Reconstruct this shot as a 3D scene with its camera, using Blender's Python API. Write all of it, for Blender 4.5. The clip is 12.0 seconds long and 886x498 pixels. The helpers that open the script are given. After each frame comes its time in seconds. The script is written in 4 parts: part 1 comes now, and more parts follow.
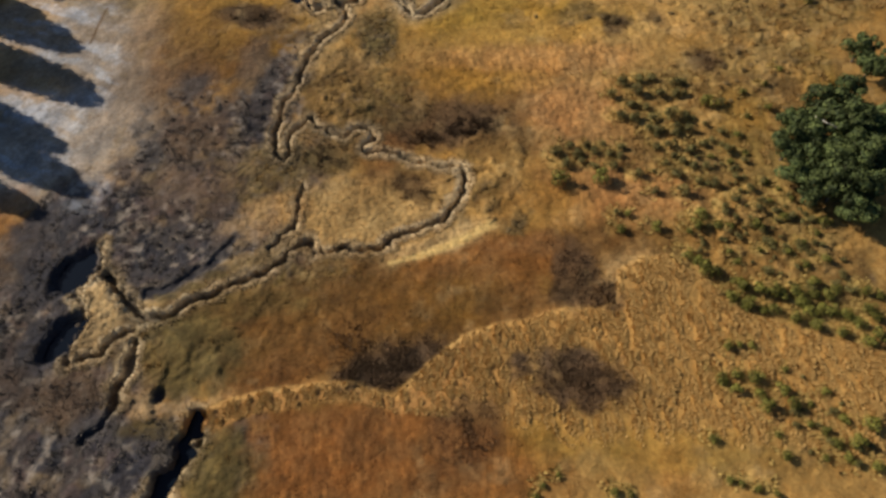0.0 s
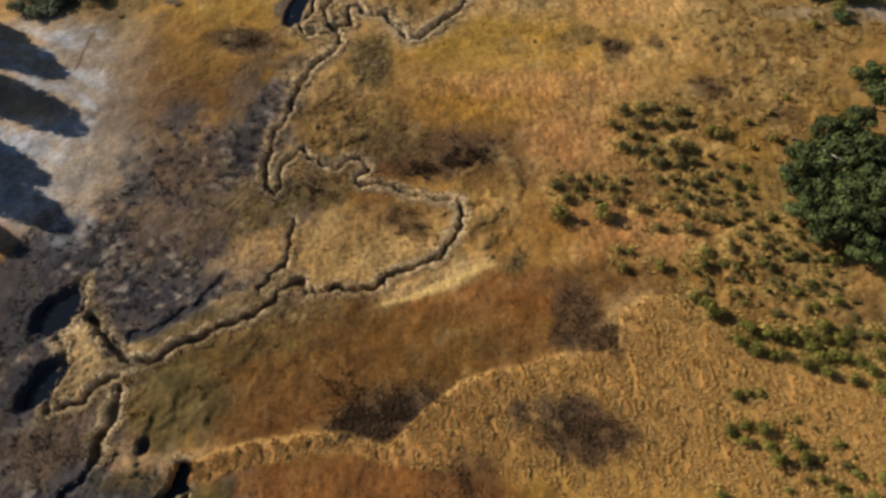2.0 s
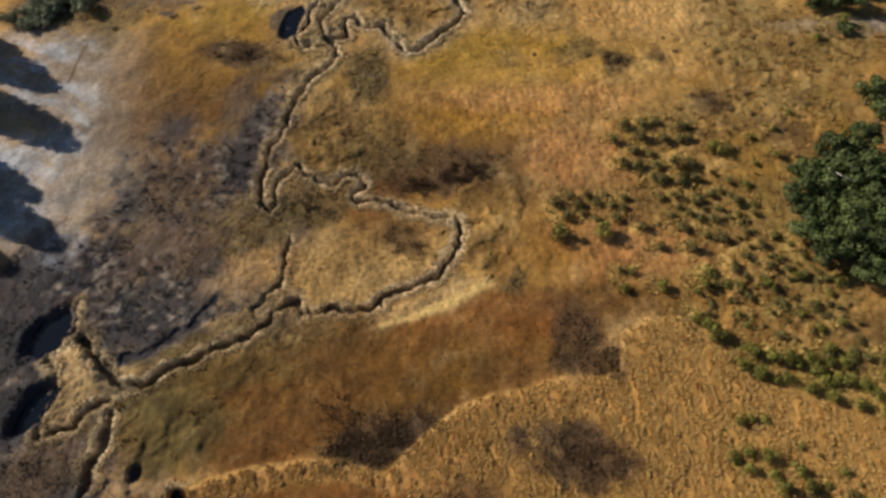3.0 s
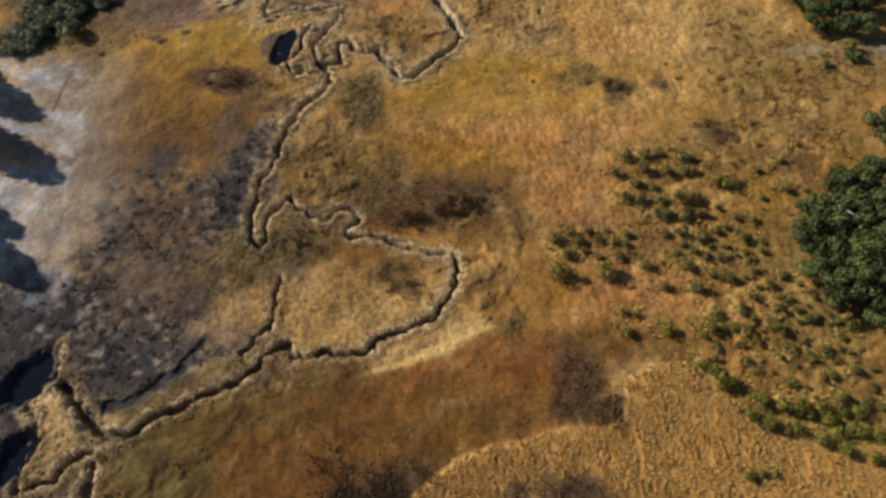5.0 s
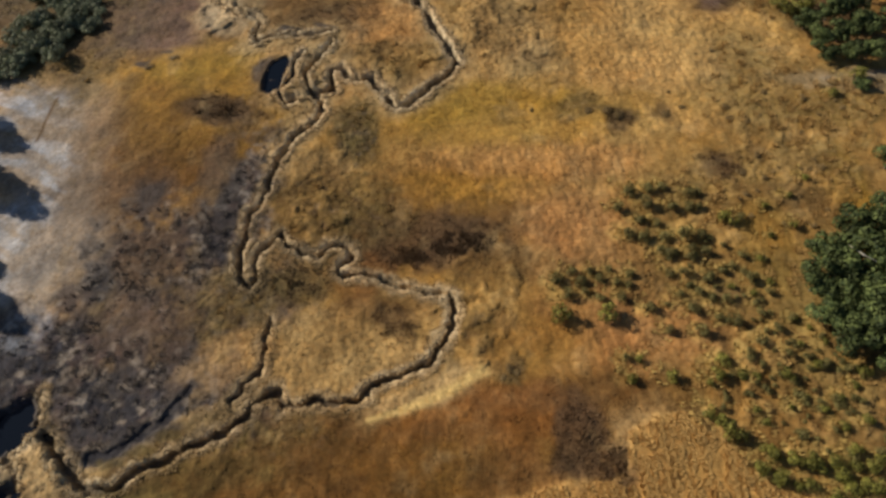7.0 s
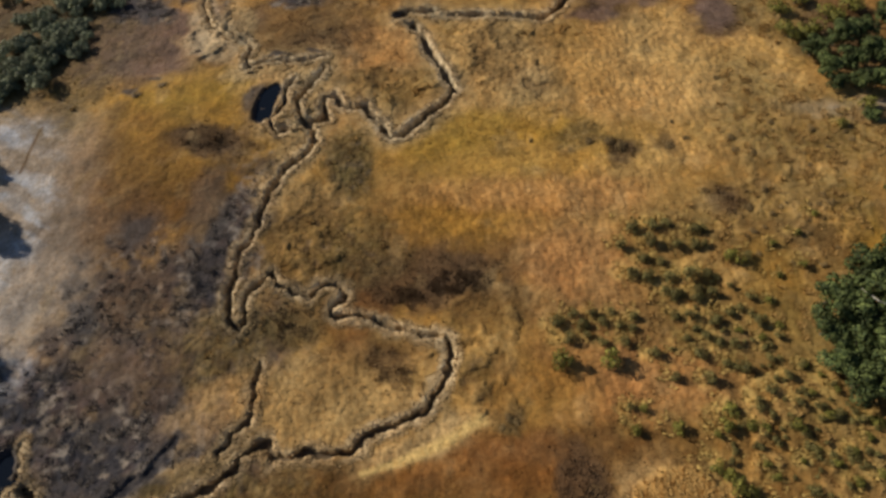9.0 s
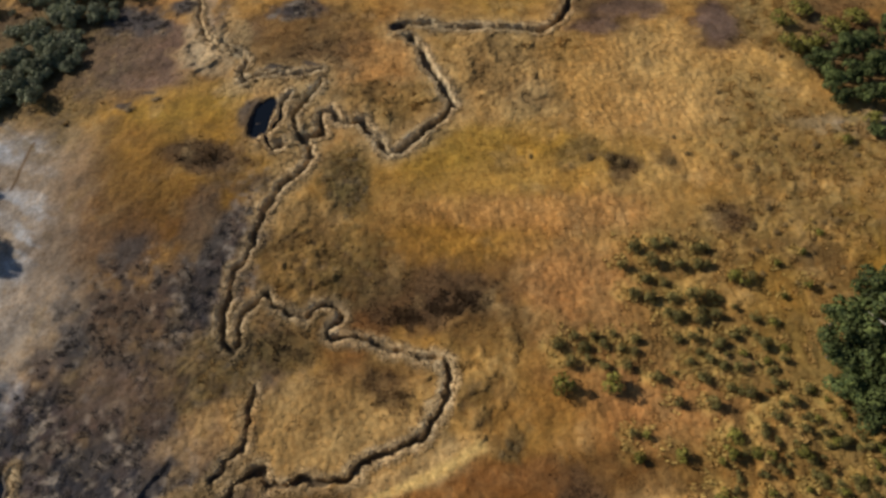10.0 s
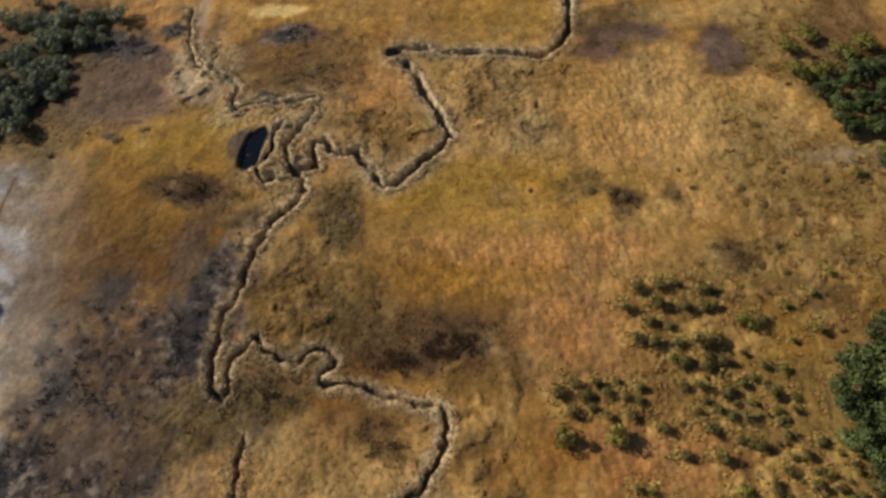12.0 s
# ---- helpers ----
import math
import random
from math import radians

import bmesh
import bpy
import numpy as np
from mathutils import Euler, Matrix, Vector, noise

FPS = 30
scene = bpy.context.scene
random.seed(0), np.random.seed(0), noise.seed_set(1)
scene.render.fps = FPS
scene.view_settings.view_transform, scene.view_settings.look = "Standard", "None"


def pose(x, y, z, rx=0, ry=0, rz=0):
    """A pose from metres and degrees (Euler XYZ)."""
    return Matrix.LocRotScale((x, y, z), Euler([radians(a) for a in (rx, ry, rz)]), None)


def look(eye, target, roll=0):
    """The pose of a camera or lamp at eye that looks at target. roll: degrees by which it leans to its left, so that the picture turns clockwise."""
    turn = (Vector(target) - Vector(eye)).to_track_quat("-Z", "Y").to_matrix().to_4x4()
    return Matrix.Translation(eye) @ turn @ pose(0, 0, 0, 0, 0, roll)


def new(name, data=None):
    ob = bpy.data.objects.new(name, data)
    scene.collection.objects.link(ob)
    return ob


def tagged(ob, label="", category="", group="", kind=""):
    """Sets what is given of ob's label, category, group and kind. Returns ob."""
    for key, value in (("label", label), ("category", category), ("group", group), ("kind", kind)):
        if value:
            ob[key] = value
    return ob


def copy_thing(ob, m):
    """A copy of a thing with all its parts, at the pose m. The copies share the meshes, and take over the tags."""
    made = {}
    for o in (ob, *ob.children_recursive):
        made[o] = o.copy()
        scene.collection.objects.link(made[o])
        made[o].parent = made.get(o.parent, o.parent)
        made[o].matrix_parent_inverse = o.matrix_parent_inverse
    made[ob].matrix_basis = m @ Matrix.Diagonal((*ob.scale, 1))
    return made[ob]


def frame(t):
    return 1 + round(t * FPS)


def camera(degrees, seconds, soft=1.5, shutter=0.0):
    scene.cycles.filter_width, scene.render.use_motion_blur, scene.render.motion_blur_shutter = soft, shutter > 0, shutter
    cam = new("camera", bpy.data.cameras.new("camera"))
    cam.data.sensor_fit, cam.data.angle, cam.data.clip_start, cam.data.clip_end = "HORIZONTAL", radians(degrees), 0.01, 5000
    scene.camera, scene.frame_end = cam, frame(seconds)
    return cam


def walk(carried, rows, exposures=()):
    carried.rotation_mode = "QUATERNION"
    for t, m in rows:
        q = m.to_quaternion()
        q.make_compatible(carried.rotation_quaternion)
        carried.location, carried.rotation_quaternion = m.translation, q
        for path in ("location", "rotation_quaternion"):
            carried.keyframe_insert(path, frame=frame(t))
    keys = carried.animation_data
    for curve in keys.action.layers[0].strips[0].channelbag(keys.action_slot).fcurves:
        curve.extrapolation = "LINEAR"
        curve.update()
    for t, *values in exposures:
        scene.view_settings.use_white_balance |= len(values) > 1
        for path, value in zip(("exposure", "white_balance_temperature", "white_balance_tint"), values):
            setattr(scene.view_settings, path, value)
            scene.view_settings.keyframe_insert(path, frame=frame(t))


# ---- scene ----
cam = camera(77.1, 12.0, soft=2.8)
# seconds, place in metres, tilt, lean and turn in degrees
PATH = [
    (0.0, 0.000, 0.000, 55.700, 26.901, 3.289, -1.431),
    (0.5, 0.108, 1.204, 55.680, 26.907, 3.280, -1.483),
    (1.0, 0.216, 2.407, 55.660, 26.914, 3.271, -1.535),
    (1.5, 0.326, 3.610, 55.640, 26.922, 3.263, -1.587),
    (2.0, 0.437, 4.813, 55.620, 26.930, 3.256, -1.638),
    (2.5, 0.549, 6.015, 55.600, 26.938, 3.249, -1.689),
    (3.0, 0.662, 7.217, 55.580, 26.948, 3.244, -1.739),
    (3.5, 0.776, 8.418, 55.560, 26.958, 3.239, -1.789),
    (4.0, 0.890, 9.619, 55.540, 26.969, 3.235, -1.839),
    (4.5, 1.006, 10.819, 55.520, 26.980, 3.232, -1.888),
    (5.0, 1.123, 12.019, 55.500, 26.992, 3.229, -1.937),
    (5.5, 1.241, 13.218, 55.480, 27.005, 3.228, -1.986),
    (6.0, 1.360, 14.418, 55.460, 27.018, 3.227, -2.034),
    (6.5, 1.480, 15.616, 55.440, 27.032, 3.227, -2.082),
    (7.0, 1.601, 16.814, 55.420, 27.047, 3.228, -2.129),
    (7.5, 1.723, 18.012, 55.400, 27.062, 3.230, -2.177),
    (8.0, 1.846, 19.210, 55.380, 27.078, 3.232, -2.223),
    (8.5, 1.971, 20.406, 55.360, 27.094, 3.235, -2.270),
    (9.0, 2.096, 21.603, 55.340, 27.112, 3.239, -2.316),
    (9.5, 2.222, 22.799, 55.320, 27.130, 3.244, -2.361),
    (10.0, 2.349, 23.995, 55.300, 27.148, 3.250, -2.407),
    (10.5, 2.477, 25.190, 55.280, 27.167, 3.257, -2.451),
    (11.0, 2.606, 26.385, 55.260, 27.187, 3.264, -2.496),
    (11.5, 2.737, 27.579, 55.240, 27.208, 3.272, -2.540),
    (12.0, 2.868, 28.773, 55.220, 27.229, 3.281, -2.584),
]
walk(cam, [(t, pose(x, y, z, rx, ry, rz)) for t, x, y, z, rx, ry, rz in PATH], exposures=[(0.0, 0.29), (6.0, 0.22), (12.0, 0.09)])

# ---- light: a low sun over the far left, clear sky ----
SUN_FROM = Vector((-0.895, 0.445, 0.0)).normalized()
SUN_HEIGHT = radians(29)
world = bpy.data.worlds.new("sky")
scene.world = world
world.use_nodes = True
sky = world.node_tree.nodes.new("ShaderNodeTexSky")
sky.sky_type = "NISHITA"
sky.sun_disc = False
sky.ozone_density = 4.0
sky.sun_elevation = SUN_HEIGHT
sky.sun_rotation = math.atan2(SUN_FROM.x, SUN_FROM.y)
background = world.node_tree.nodes["Background"]
background.inputs["Strength"].default_value = 0.056
world.node_tree.links.new(sky.outputs["Color"], background.inputs["Color"])
sun = new("sun", bpy.data.lights.new("sun", "SUN"))
sun.data.energy = 5.0
sun.data.angle = radians(0.6)
sun.data.color = (1.0, 0.90, 0.765)
sun.matrix_world = look(SUN_FROM * 60 + Vector((0, 0, 60 * math.tan(SUN_HEIGHT))), (0, 0, 0))


# ---- materials ----
def blank(name, rough=0.85):
    m = bpy.data.materials.new(name)
    m.use_nodes = True
    n, l = m.node_tree.nodes, m.node_tree.links
    b = n["Principled BSDF"]
    b.inputs["Roughness"].default_value = rough
    b.inputs["Specular IOR Level"].default_value = 0.2
    return m, n, l, b


def noisy(n, l, scale, detail=4.0, rough=0.6):
    tex = n.new("ShaderNodeTexNoise")
    tex.inputs["Scale"].default_value = scale
    tex.inputs["Detail"].default_value = detail
    tex.inputs["Roughness"].default_value = rough
    geo = n.new("ShaderNodeNewGeometry")
    l.new(geo.outputs["Position"], tex.inputs["Vector"])
    return tex.outputs["Fac"]


def spread(n, l, value, low, high, a=0.3, b=0.7):
    r = n.new("ShaderNodeMapRange")
    r.inputs["From Min"].default_value, r.inputs["From Max"].default_value = a, b
    r.inputs["To Min"].default_value, r.inputs["To Max"].default_value = low, high
    l.new(value, r.inputs["Value"])
    return r.outputs["Result"]


def times(n, l, a, b):
    m = n.new("ShaderNodeMath")
    m.operation = "MULTIPLY"
    l.new(a, m.inputs[0])
    l.new(b, m.inputs[1])
    return m.outputs[0]


def scaled(n, l, colour, value):
    v = n.new("ShaderNodeVectorMath")
    v.operation = "SCALE"
    l.new(colour, v.inputs[0])
    l.new(value, v.inputs["Scale"])
    return v.outputs["Vector"]


def bumped(n, l, b, height, strength, distance):
    k = n.new("ShaderNodeBump")
    k.inputs["Strength"].default_value = strength
    k.inputs["Distance"].default_value = distance
    l.new(height, k.inputs["Height"])
    l.new(k.outputs["Normal"], b.inputs["Normal"])


def soil_material():
    m, n, l, b = blank("ground_cover", 0.95)
    att = n.new("ShaderNodeAttribute")
    att.attribute_name = "cover"
    tone = times(n, l, spread(n, l, noisy(n, l, 0.9, 5), 0.84, 1.14), spread(n, l, noisy(n, l, 2.6, 4), 0.78, 1.24))
    dead = n.new("ShaderNodeMix")
    dead.data_type = "RGBA"
    dead.blend_type = "MULTIPLY"
    dead.inputs["B"].default_value = (0.88, 0.78, 0.66, 1)
    l.new(spread(n, l, noisy(n, l, 1.7, 3), 0.0, 0.7, 0.48, 0.66), dead.inputs["Factor"])
    l.new(scaled(n, l, att.outputs["Color"], tone), dead.inputs["A"])
    l.new(dead.outputs["Result"], b.inputs["Base Color"])
    bumped(n, l, b, noisy(n, l, 6.0, 5, 0.7), 0.7, 0.10)
    return m


def blade_material():
    m, n, l, b = blank("grass_blades", 0.8)
    att = n.new("ShaderNodeAttribute")
    att.attribute_name = "cover"
    geo = n.new("ShaderNodeNewGeometry")
    tone = spread(n, l, geo.outputs["Random Per Island"], 0.85, 1.15, 0, 1)
    colour = scaled(n, l, att.outputs["Color"], tone)
    l.new(colour, b.inputs["Base Color"])
    thin = n.new("ShaderNodeBsdfTranslucent")
    l.new(colour, thin.inputs["Color"])
    mix = n.new("ShaderNodeMixShader")
    mix.inputs["Fac"].default_value = 0.12
    l.new(b.outputs[0], mix.inputs[1])
    l.new(thin.outputs[0], mix.inputs[2])
    l.new(mix.outputs[0], n["Material Output"].inputs["Surface"])
    return m


def leaf_material(name, dark, light, rough=0.6, patchy=1.25):
    m, n, l, b = blank(name, rough)
    geo = n.new("ShaderNodeNewGeometry")
    info = n.new("ShaderNodeObjectInfo")
    ramp = n.new("ShaderNodeMix")
    ramp.data_type = "RGBA"
    ramp.inputs["A"].default_value, ramp.inputs["B"].default_value = (*dark, 1), (*light, 1)
    l.new(geo.outputs["Random Per Island"], ramp.inputs["Factor"])
    tone = times(n, l, spread(n, l, info.outputs["Random"], 0.75, 1.3, 0, 1), spread(n, l, noisy(n, l, 0.9, 2), 2 - patchy, patchy))
    colour = scaled(n, l, ramp.outputs["Result"], tone)
    l.new(colour, b.inputs["Base Color"])
    thin = n.new("ShaderNodeBsdfTranslucent")
    l.new(colour, thin.inputs["Color"])
    mix = n.new("ShaderNodeMixShader")
    mix.inputs["Fac"].default_value = 0.12
    l.new(b.outputs[0], mix.inputs[1])
    l.new(thin.outputs[0], mix.inputs[2])
    l.new(mix.outputs[0], n["Material Output"].inputs["Surface"])
    return m


def bark_material(name, colour):
    m, n, l, b = blank(name, 0.9)
    rgb = n.new("ShaderNodeRGB")
    rgb.outputs[0].default_value = (*colour, 1)
    l.new(scaled(n, l, rgb.outputs[0], spread(n, l, noisy(n, l, 9.0, 4), 0.6, 1.4)), b.inputs["Base Color"])
    bumped(n, l, b, noisy(n, l, 14.0, 4), 0.6, 0.03)
    return m


def water_material():
    m, n, l, b = blank("still_water", 0.08)
    b.inputs["Base Color"].default_value = (0.006, 0.009, 0.015, 1)
    b.inputs["IOR"].default_value = 1.33
    b.inputs["Specular IOR Level"].default_value = 0.22
    bumped(n, l, b, noisy(n, l, 2.5, 2), 0.15, 0.02)
    return m


SOIL = soil_material()
BLADE = blade_material()
BUSH_LEAF = leaf_material("olive_shrub_leaf", (0.03, 0.029, 0.011), (0.25, 0.21, 0.065))
GREEN_LEAF = leaf_material("yellow_green_shrub_leaf", (0.028, 0.032, 0.008), (0.26, 0.24, 0.045))
SCRUB_LEAF = leaf_material("dark_scrub_leaf", (0.065, 0.085, 0.068), (0.30, 0.31, 0.17), 0.75, 1.6)
DULL_LEAF = leaf_material("brown_shrub_leaf", (0.13, 0.09, 0.04), (0.27, 0.18, 0.07))
TREE_LEAF = leaf_material("dark_tree_leaf", (0.02, 0.033, 0.012), (0.115, 0.14, 0.042), 0.75, 1.5)
BARK = bark_material("grey_brown_bark", (0.13, 0.10, 0.075))
WATER = water_material()


# ---- the plan: stream courses, in metres ----
NORTH_REACH = [(20.7, 97.4), (20.3, 93.7), (19.9, 91.2), (19.2, 88.8), (17.7, 86.9), (15.6, 85.4), (13.4, 86.0), (9.7, 86.6), (5.9, 87.1),
    (2.0, 87.4), (-1.0, 88.9), (-3.4, 88.9), (-4.8, 87.8)]
NORTH_LOOP = [(-3.8, 86.6), (-2.3, 85.4), (-1.3, 83.6), (-0.6, 80.5), (0.6, 78.8), (1.2, 77.0), (1.9, 75.5), (2.6, 73.5), (2.1, 72.4),
    (1.0, 71.4), (-0.4, 70.2), (-1.9, 68.9), (-3.7, 67.0), (-5.7, 66.4), (-6.5, 67.2), (-7.4, 68.9), (-8.5, 70.3), (-9.5, 71.8),
    (-10.7, 71.4), (-12.0, 72.0), (-13.2, 73.7), (-14.4, 73.2), (-14.6, 71.8), (-14.3, 70.2), (-15.4, 69.4), (-17.1, 69.4)]
WEST_LINK = [(-14.9, 78.8), (-15.8, 77.1), (-17.2, 75.2), (-18.1, 73.4), (-17.7, 71.3), (-17.0, 69.4), (-15.8, 68.0), (-15.3, 66.1),
    (-16.4, 64.2), (-18.1, 62.8), (-19.4, 61.0), (-20.5, 59.0)]
POND_ARC = [(-18.8, 77.0), (-19.6, 75.5), (-19.8, 73.4), (-20.2, 71.4), (-21.3, 70.3), (-21.1, 68.8), (-20.2, 67.9), (-19.0, 68.6)]
BURNT_ARC = [(-25.4, 79.6), (-23.7, 80.6), (-21.4, 80.8), (-18.4, 80.5), (-16.6, 80.7), (-15.0, 80.9)]
BURNT_RISE = [(-25.5, 79.6), (-25.8, 81.7), (-25.6, 84.1), (-27.0, 85.7), (-29.4, 86.6), (-32.4, 88.8), (-33.2, 91.2), (-33.9, 93.8), (-34.4, 96.6), (-34.9, 99.9)]
MIDDLE_REACH = [(-18.0, 63.6), (-19.3, 61.0), (-20.5, 58.5), (-21.2, 56.2), (-21.5, 54.0), (-22.1, 52.2), (-23.1, 51.3), (-23.3, 49.2),
    (-23.6, 46.6), (-23.8, 44.9), (-23.3, 43.3), (-22.3, 42.1), (-21.6, 43.0), (-21.8, 44.8), (-21.3, 46.2), (-20.2, 47.6), (-19.3, 48.2),
    (-18.2, 46.8), (-16.8, 46.4), (-15.8, 45.9), (-15.1, 45.1), (-14.4, 46.1), (-13.5, 46.8), (-12.3, 47.1), (-11.2, 46.4), (-11.2, 45.3),
    (-12.3, 44.5), (-12.5, 43.5), (-10.9, 43.2), (-8.7, 43.0), (-6.8, 42.4), (-5.8, 41.6), (-3.6, 41.1), (-2.0, 40.2), (-1.1, 40.6),
    (-0.0, 40.1)]
EAST_BEND = [(-0.0, 40.1), (0.4, 38.4), (0.2, 36.4), (-0.6, 35.1), (-1.8, 33.9), (-1.9, 32.9), (-3.7, 32.0), (-5.4, 31.3), (-7.9, 30.7),
    (-8.9, 29.6), (-10.0, 28.9), (-12.2, 28.9), (-13.7, 29.2), (-15.7, 28.8), (-17.3, 28.7), (-17.7, 30.4), (-18.4, 30.2), (-19.5, 29.9),
    (-20.3, 29.0), (-20.7, 27.9), (-22.0, 27.2), (-22.8, 26.4), (-24.4, 25.6), (-26.0, 25.3), (-27.5, 24.4)]
SOUTH_WEST_REACH = [(-27.5, 24.4), (-29.1, 23.8), (-30.4, 23.5), (-31.2, 23.0), (-32.1, 22.2), (-33.1, 21.7), (-34.8, 21.4), (-36.6, 22.2),
    (-37.4, 23.3), (-38.6, 24.7), (-40.1, 26.1), (-41.4, 27.2)]
SIDE_DITCH = [(-19.6, 38.2), (-19.6, 35.3), (-19.6, 32.3), (-21.1, 31.1), (-22.5, 29.4)]
CHARRED_DITCH = [(-26.7, 31.1), (-27.7, 29.1), (-29.3, 27.6), (-31.3, 26.4), (-33.6, 25.0), (-35.8, 24.5)]
PENINSULA_DITCH = [(-41.7, 17.2), (-39.2, 18.0), (-38.4, 19.5), (-36.3, 20.3)]
PENINSULA_EDGE = [(-42.6, 30.9), (-42.0, 28.4), (-43.2, 26.9), (-44.2, 25.8), (-44.4, 24.8), (-42.8, 23.7), (-42.5, 22.1), (-42.8, 19.9), (-43.2, 17.9), (-42.8, 16.7)]
LOWER_DITCH = [(-35.9, 18.4), (-35.9, 15.8), (-36.8, 14.4), (-36.5, 12.2), (-37.5, 10.4), (-38.8, 8.9)]
LOWER_POOL = [(-27.8, 10.7), (-28.0, 9.3), (-28.5, 7.6), (-29.2, 5.6), (-30.5, 3.5), (-31.1, 2.4)]
SAND_EDGE = [(-8.5, 27.0), (-5.7, 27.7), (-2.8, 28.6), (0.2, 29.8), (3.0, 31.4)]
REED_EDGE = [(-28.7, 11.1), (-24.8, 12.2), (-20.3, 13.2), (-15.7, 13.5), (-12.3, 13.6), (-10.2, 12.8), (-7.6, 12.0), (-5.3, 14.2),
    (-2.9, 16.4), (-0.5, 18.0), (3.0, 19.1), (6.5, 19.6), (10.2, 20.6), (13.7, 20.4), (15.5, 21.1), (16.5, 24.7), (18.8, 25.9), (22.5, 26.1),
    (24.3, 24.1), (25.8, 22.1), (27.5, 19.7), (32.5, 17.4), (40.7, 14.6), (44.2, 13.6)]
REED_SOUTH = [(-27.7, 10.5), (-23.0, 11.3), (-15.6, 12.6), (-11.1, 12.3), (-7.6, 11.1), (-2.6, 11.0), (2.4, 11.2), (6.8, 10.9)]
TRACK_LINE = [(-51.9, 71.4), (-52.3, 68.2), (-52.7, 64.3)]


# shrubs: place and width
BUSH_0 = [(11.6, 40.6, 1.5), (13.2, 41.4, 1.2), (14.2, 40.1, 1.4), (15.4, 41.4, 1.1), (17.2, 41.4, 0.9), (19.4, 40.6, 1.1),
    (12.3, 38.9, 1.4), (15.8, 38.4, 1.2), (18.9, 39.4, 1.0), (18.1, 38.2, 1.1), (16.1, 40.3, 1.1),
    (17.8, 39.9, 1.0), (14.4, 39.1, 1.0), (21.3, 51.1, 1.7), (23.3, 51.2, 1.5), (25.0, 51.4, 1.3), (27.7, 50.4, 1.4), (28.8, 50.3, 1.0),
    (19.7, 49.0, 1.3), (22.6, 49.2, 1.7), (25.4, 48.7, 1.3), (27.2, 48.5, 1.3), (28.5, 48.5, 1.0), (21.6, 47.3, 1.4), (23.4, 46.8, 1.1),
    (20.0, 45.6, 1.4), (21.8, 45.1, 1.6), (24.2, 44.9, 1.6)]
BUSH_1 = [(26.1, 45.0, 1.8), (27.7, 45.1, 1.3), (23.0, 43.3, 1.2), (24.3, 42.7, 1.7), (26.3, 43.0, 1.2), (27.8, 42.9, 1.2),
    (32.5, 46.6, 1.3), (23.6, 40.6, 1.1), (25.1, 40.5, 1.3), (27.3, 39.9, 1.4), (29.0, 40.6, 1.2), (31.4, 39.8, 1.2),
    (24.0, 38.2, 0.9), (26.1, 38.4, 1.0), (20.7, 36.8, 1.3), (22.6, 37.2, 0.6), (25.0, 36.5, 1.4), (27.1, 37.6, 1.2), (27.4, 35.4, 1.0),
    (28.9, 35.1, 1.4), (31.5, 36.9, 0.8), (22.0, 34.4, 1.1), (25.2, 33.9, 1.5), (28.2, 35.2, 0.9), (32.6, 34.0, 1.1), (30.8, 32.6, 1.2),
    (32.8, 31.5, 0.9), (29.2, 31.7, 0.9), (17.2, 31.8, 0.8)]
BUSH_2 = [(18.7, 31.5, 0.9), (17.4, 29.6, 1.2), (21.4, 29.5, 1.4), (26.4, 31.0, 1.6), (25.5, 29.6, 1.4), (28.0, 29.5, 1.3),
    (29.2, 29.2, 0.9), (24.9, 28.9, 0.8), (32.3, 29.3, 1.3), (35.3, 30.3, 1.1), (23.9, 26.2, 1.4), (25.0, 25.3, 1.4), 
    (28.3, 22.4, 1.5), (27.4, 21.1, 1.5), (28.6, 19.9, 1.2), (30.2, 19.4, 1.1), (31.8, 21.4, 1.6), (33.8, 21.4, 1.5), (35.6, 20.8, 1.3),
    (37.1, 20.8, 1.4), (33.9, 20.2, 1.2), (34.5, 19.1, 1.5), (36.9, 19.0, 1.4), (29.0, 25.2, 0.9), (28.4, 26.0, 0.8), (36.4, 26.9, 0.8),
    (39.2, 29.2, 1.3), (35.9, 24.3, 1.1), (38.1, 24.7, 1.2)]
BUSH_3 = [(33.3, 27.1, 0.8), (34.7, 26.0, 0.8), (31.7, 26.2, 0.7), (38.1, 28.0, 0.9), (25.5, 15.7, 1.1), (26.7, 15.9, 0.8),
    (28.0, 15.7, 0.9), (24.1, 12.5, 1.5), (25.7, 13.0, 1.3), (25.2, 11.4, 1.2), (27.5, 12.3, 1.7), (29.4, 11.3, 1.4), (27.3, 11.0, 1.1),
    (30.6, 13.2, 0.7), (27.7, 9.7, 1.5), (30.0, 9.9, 1.4), (31.6, 9.9, 0.8), (33.5, 10.9, 0.9), (22.1, 7.0, 1.0), (28.0, 7.2, 0.8),
    (28.1, 5.4, 1.1), (31.1, 8.1, 0.8), (32.3, 7.3, 1.0), (34.1, 8.2, 1.1), (36.4, 7.8, 1.7), (32.9, 6.3, 1.2), (34.6, 6.2, 1.5),
    (31.6, 5.1, 0.8), (33.6, 5.0, 1.1), (22.7, 3.5, 0.8)]
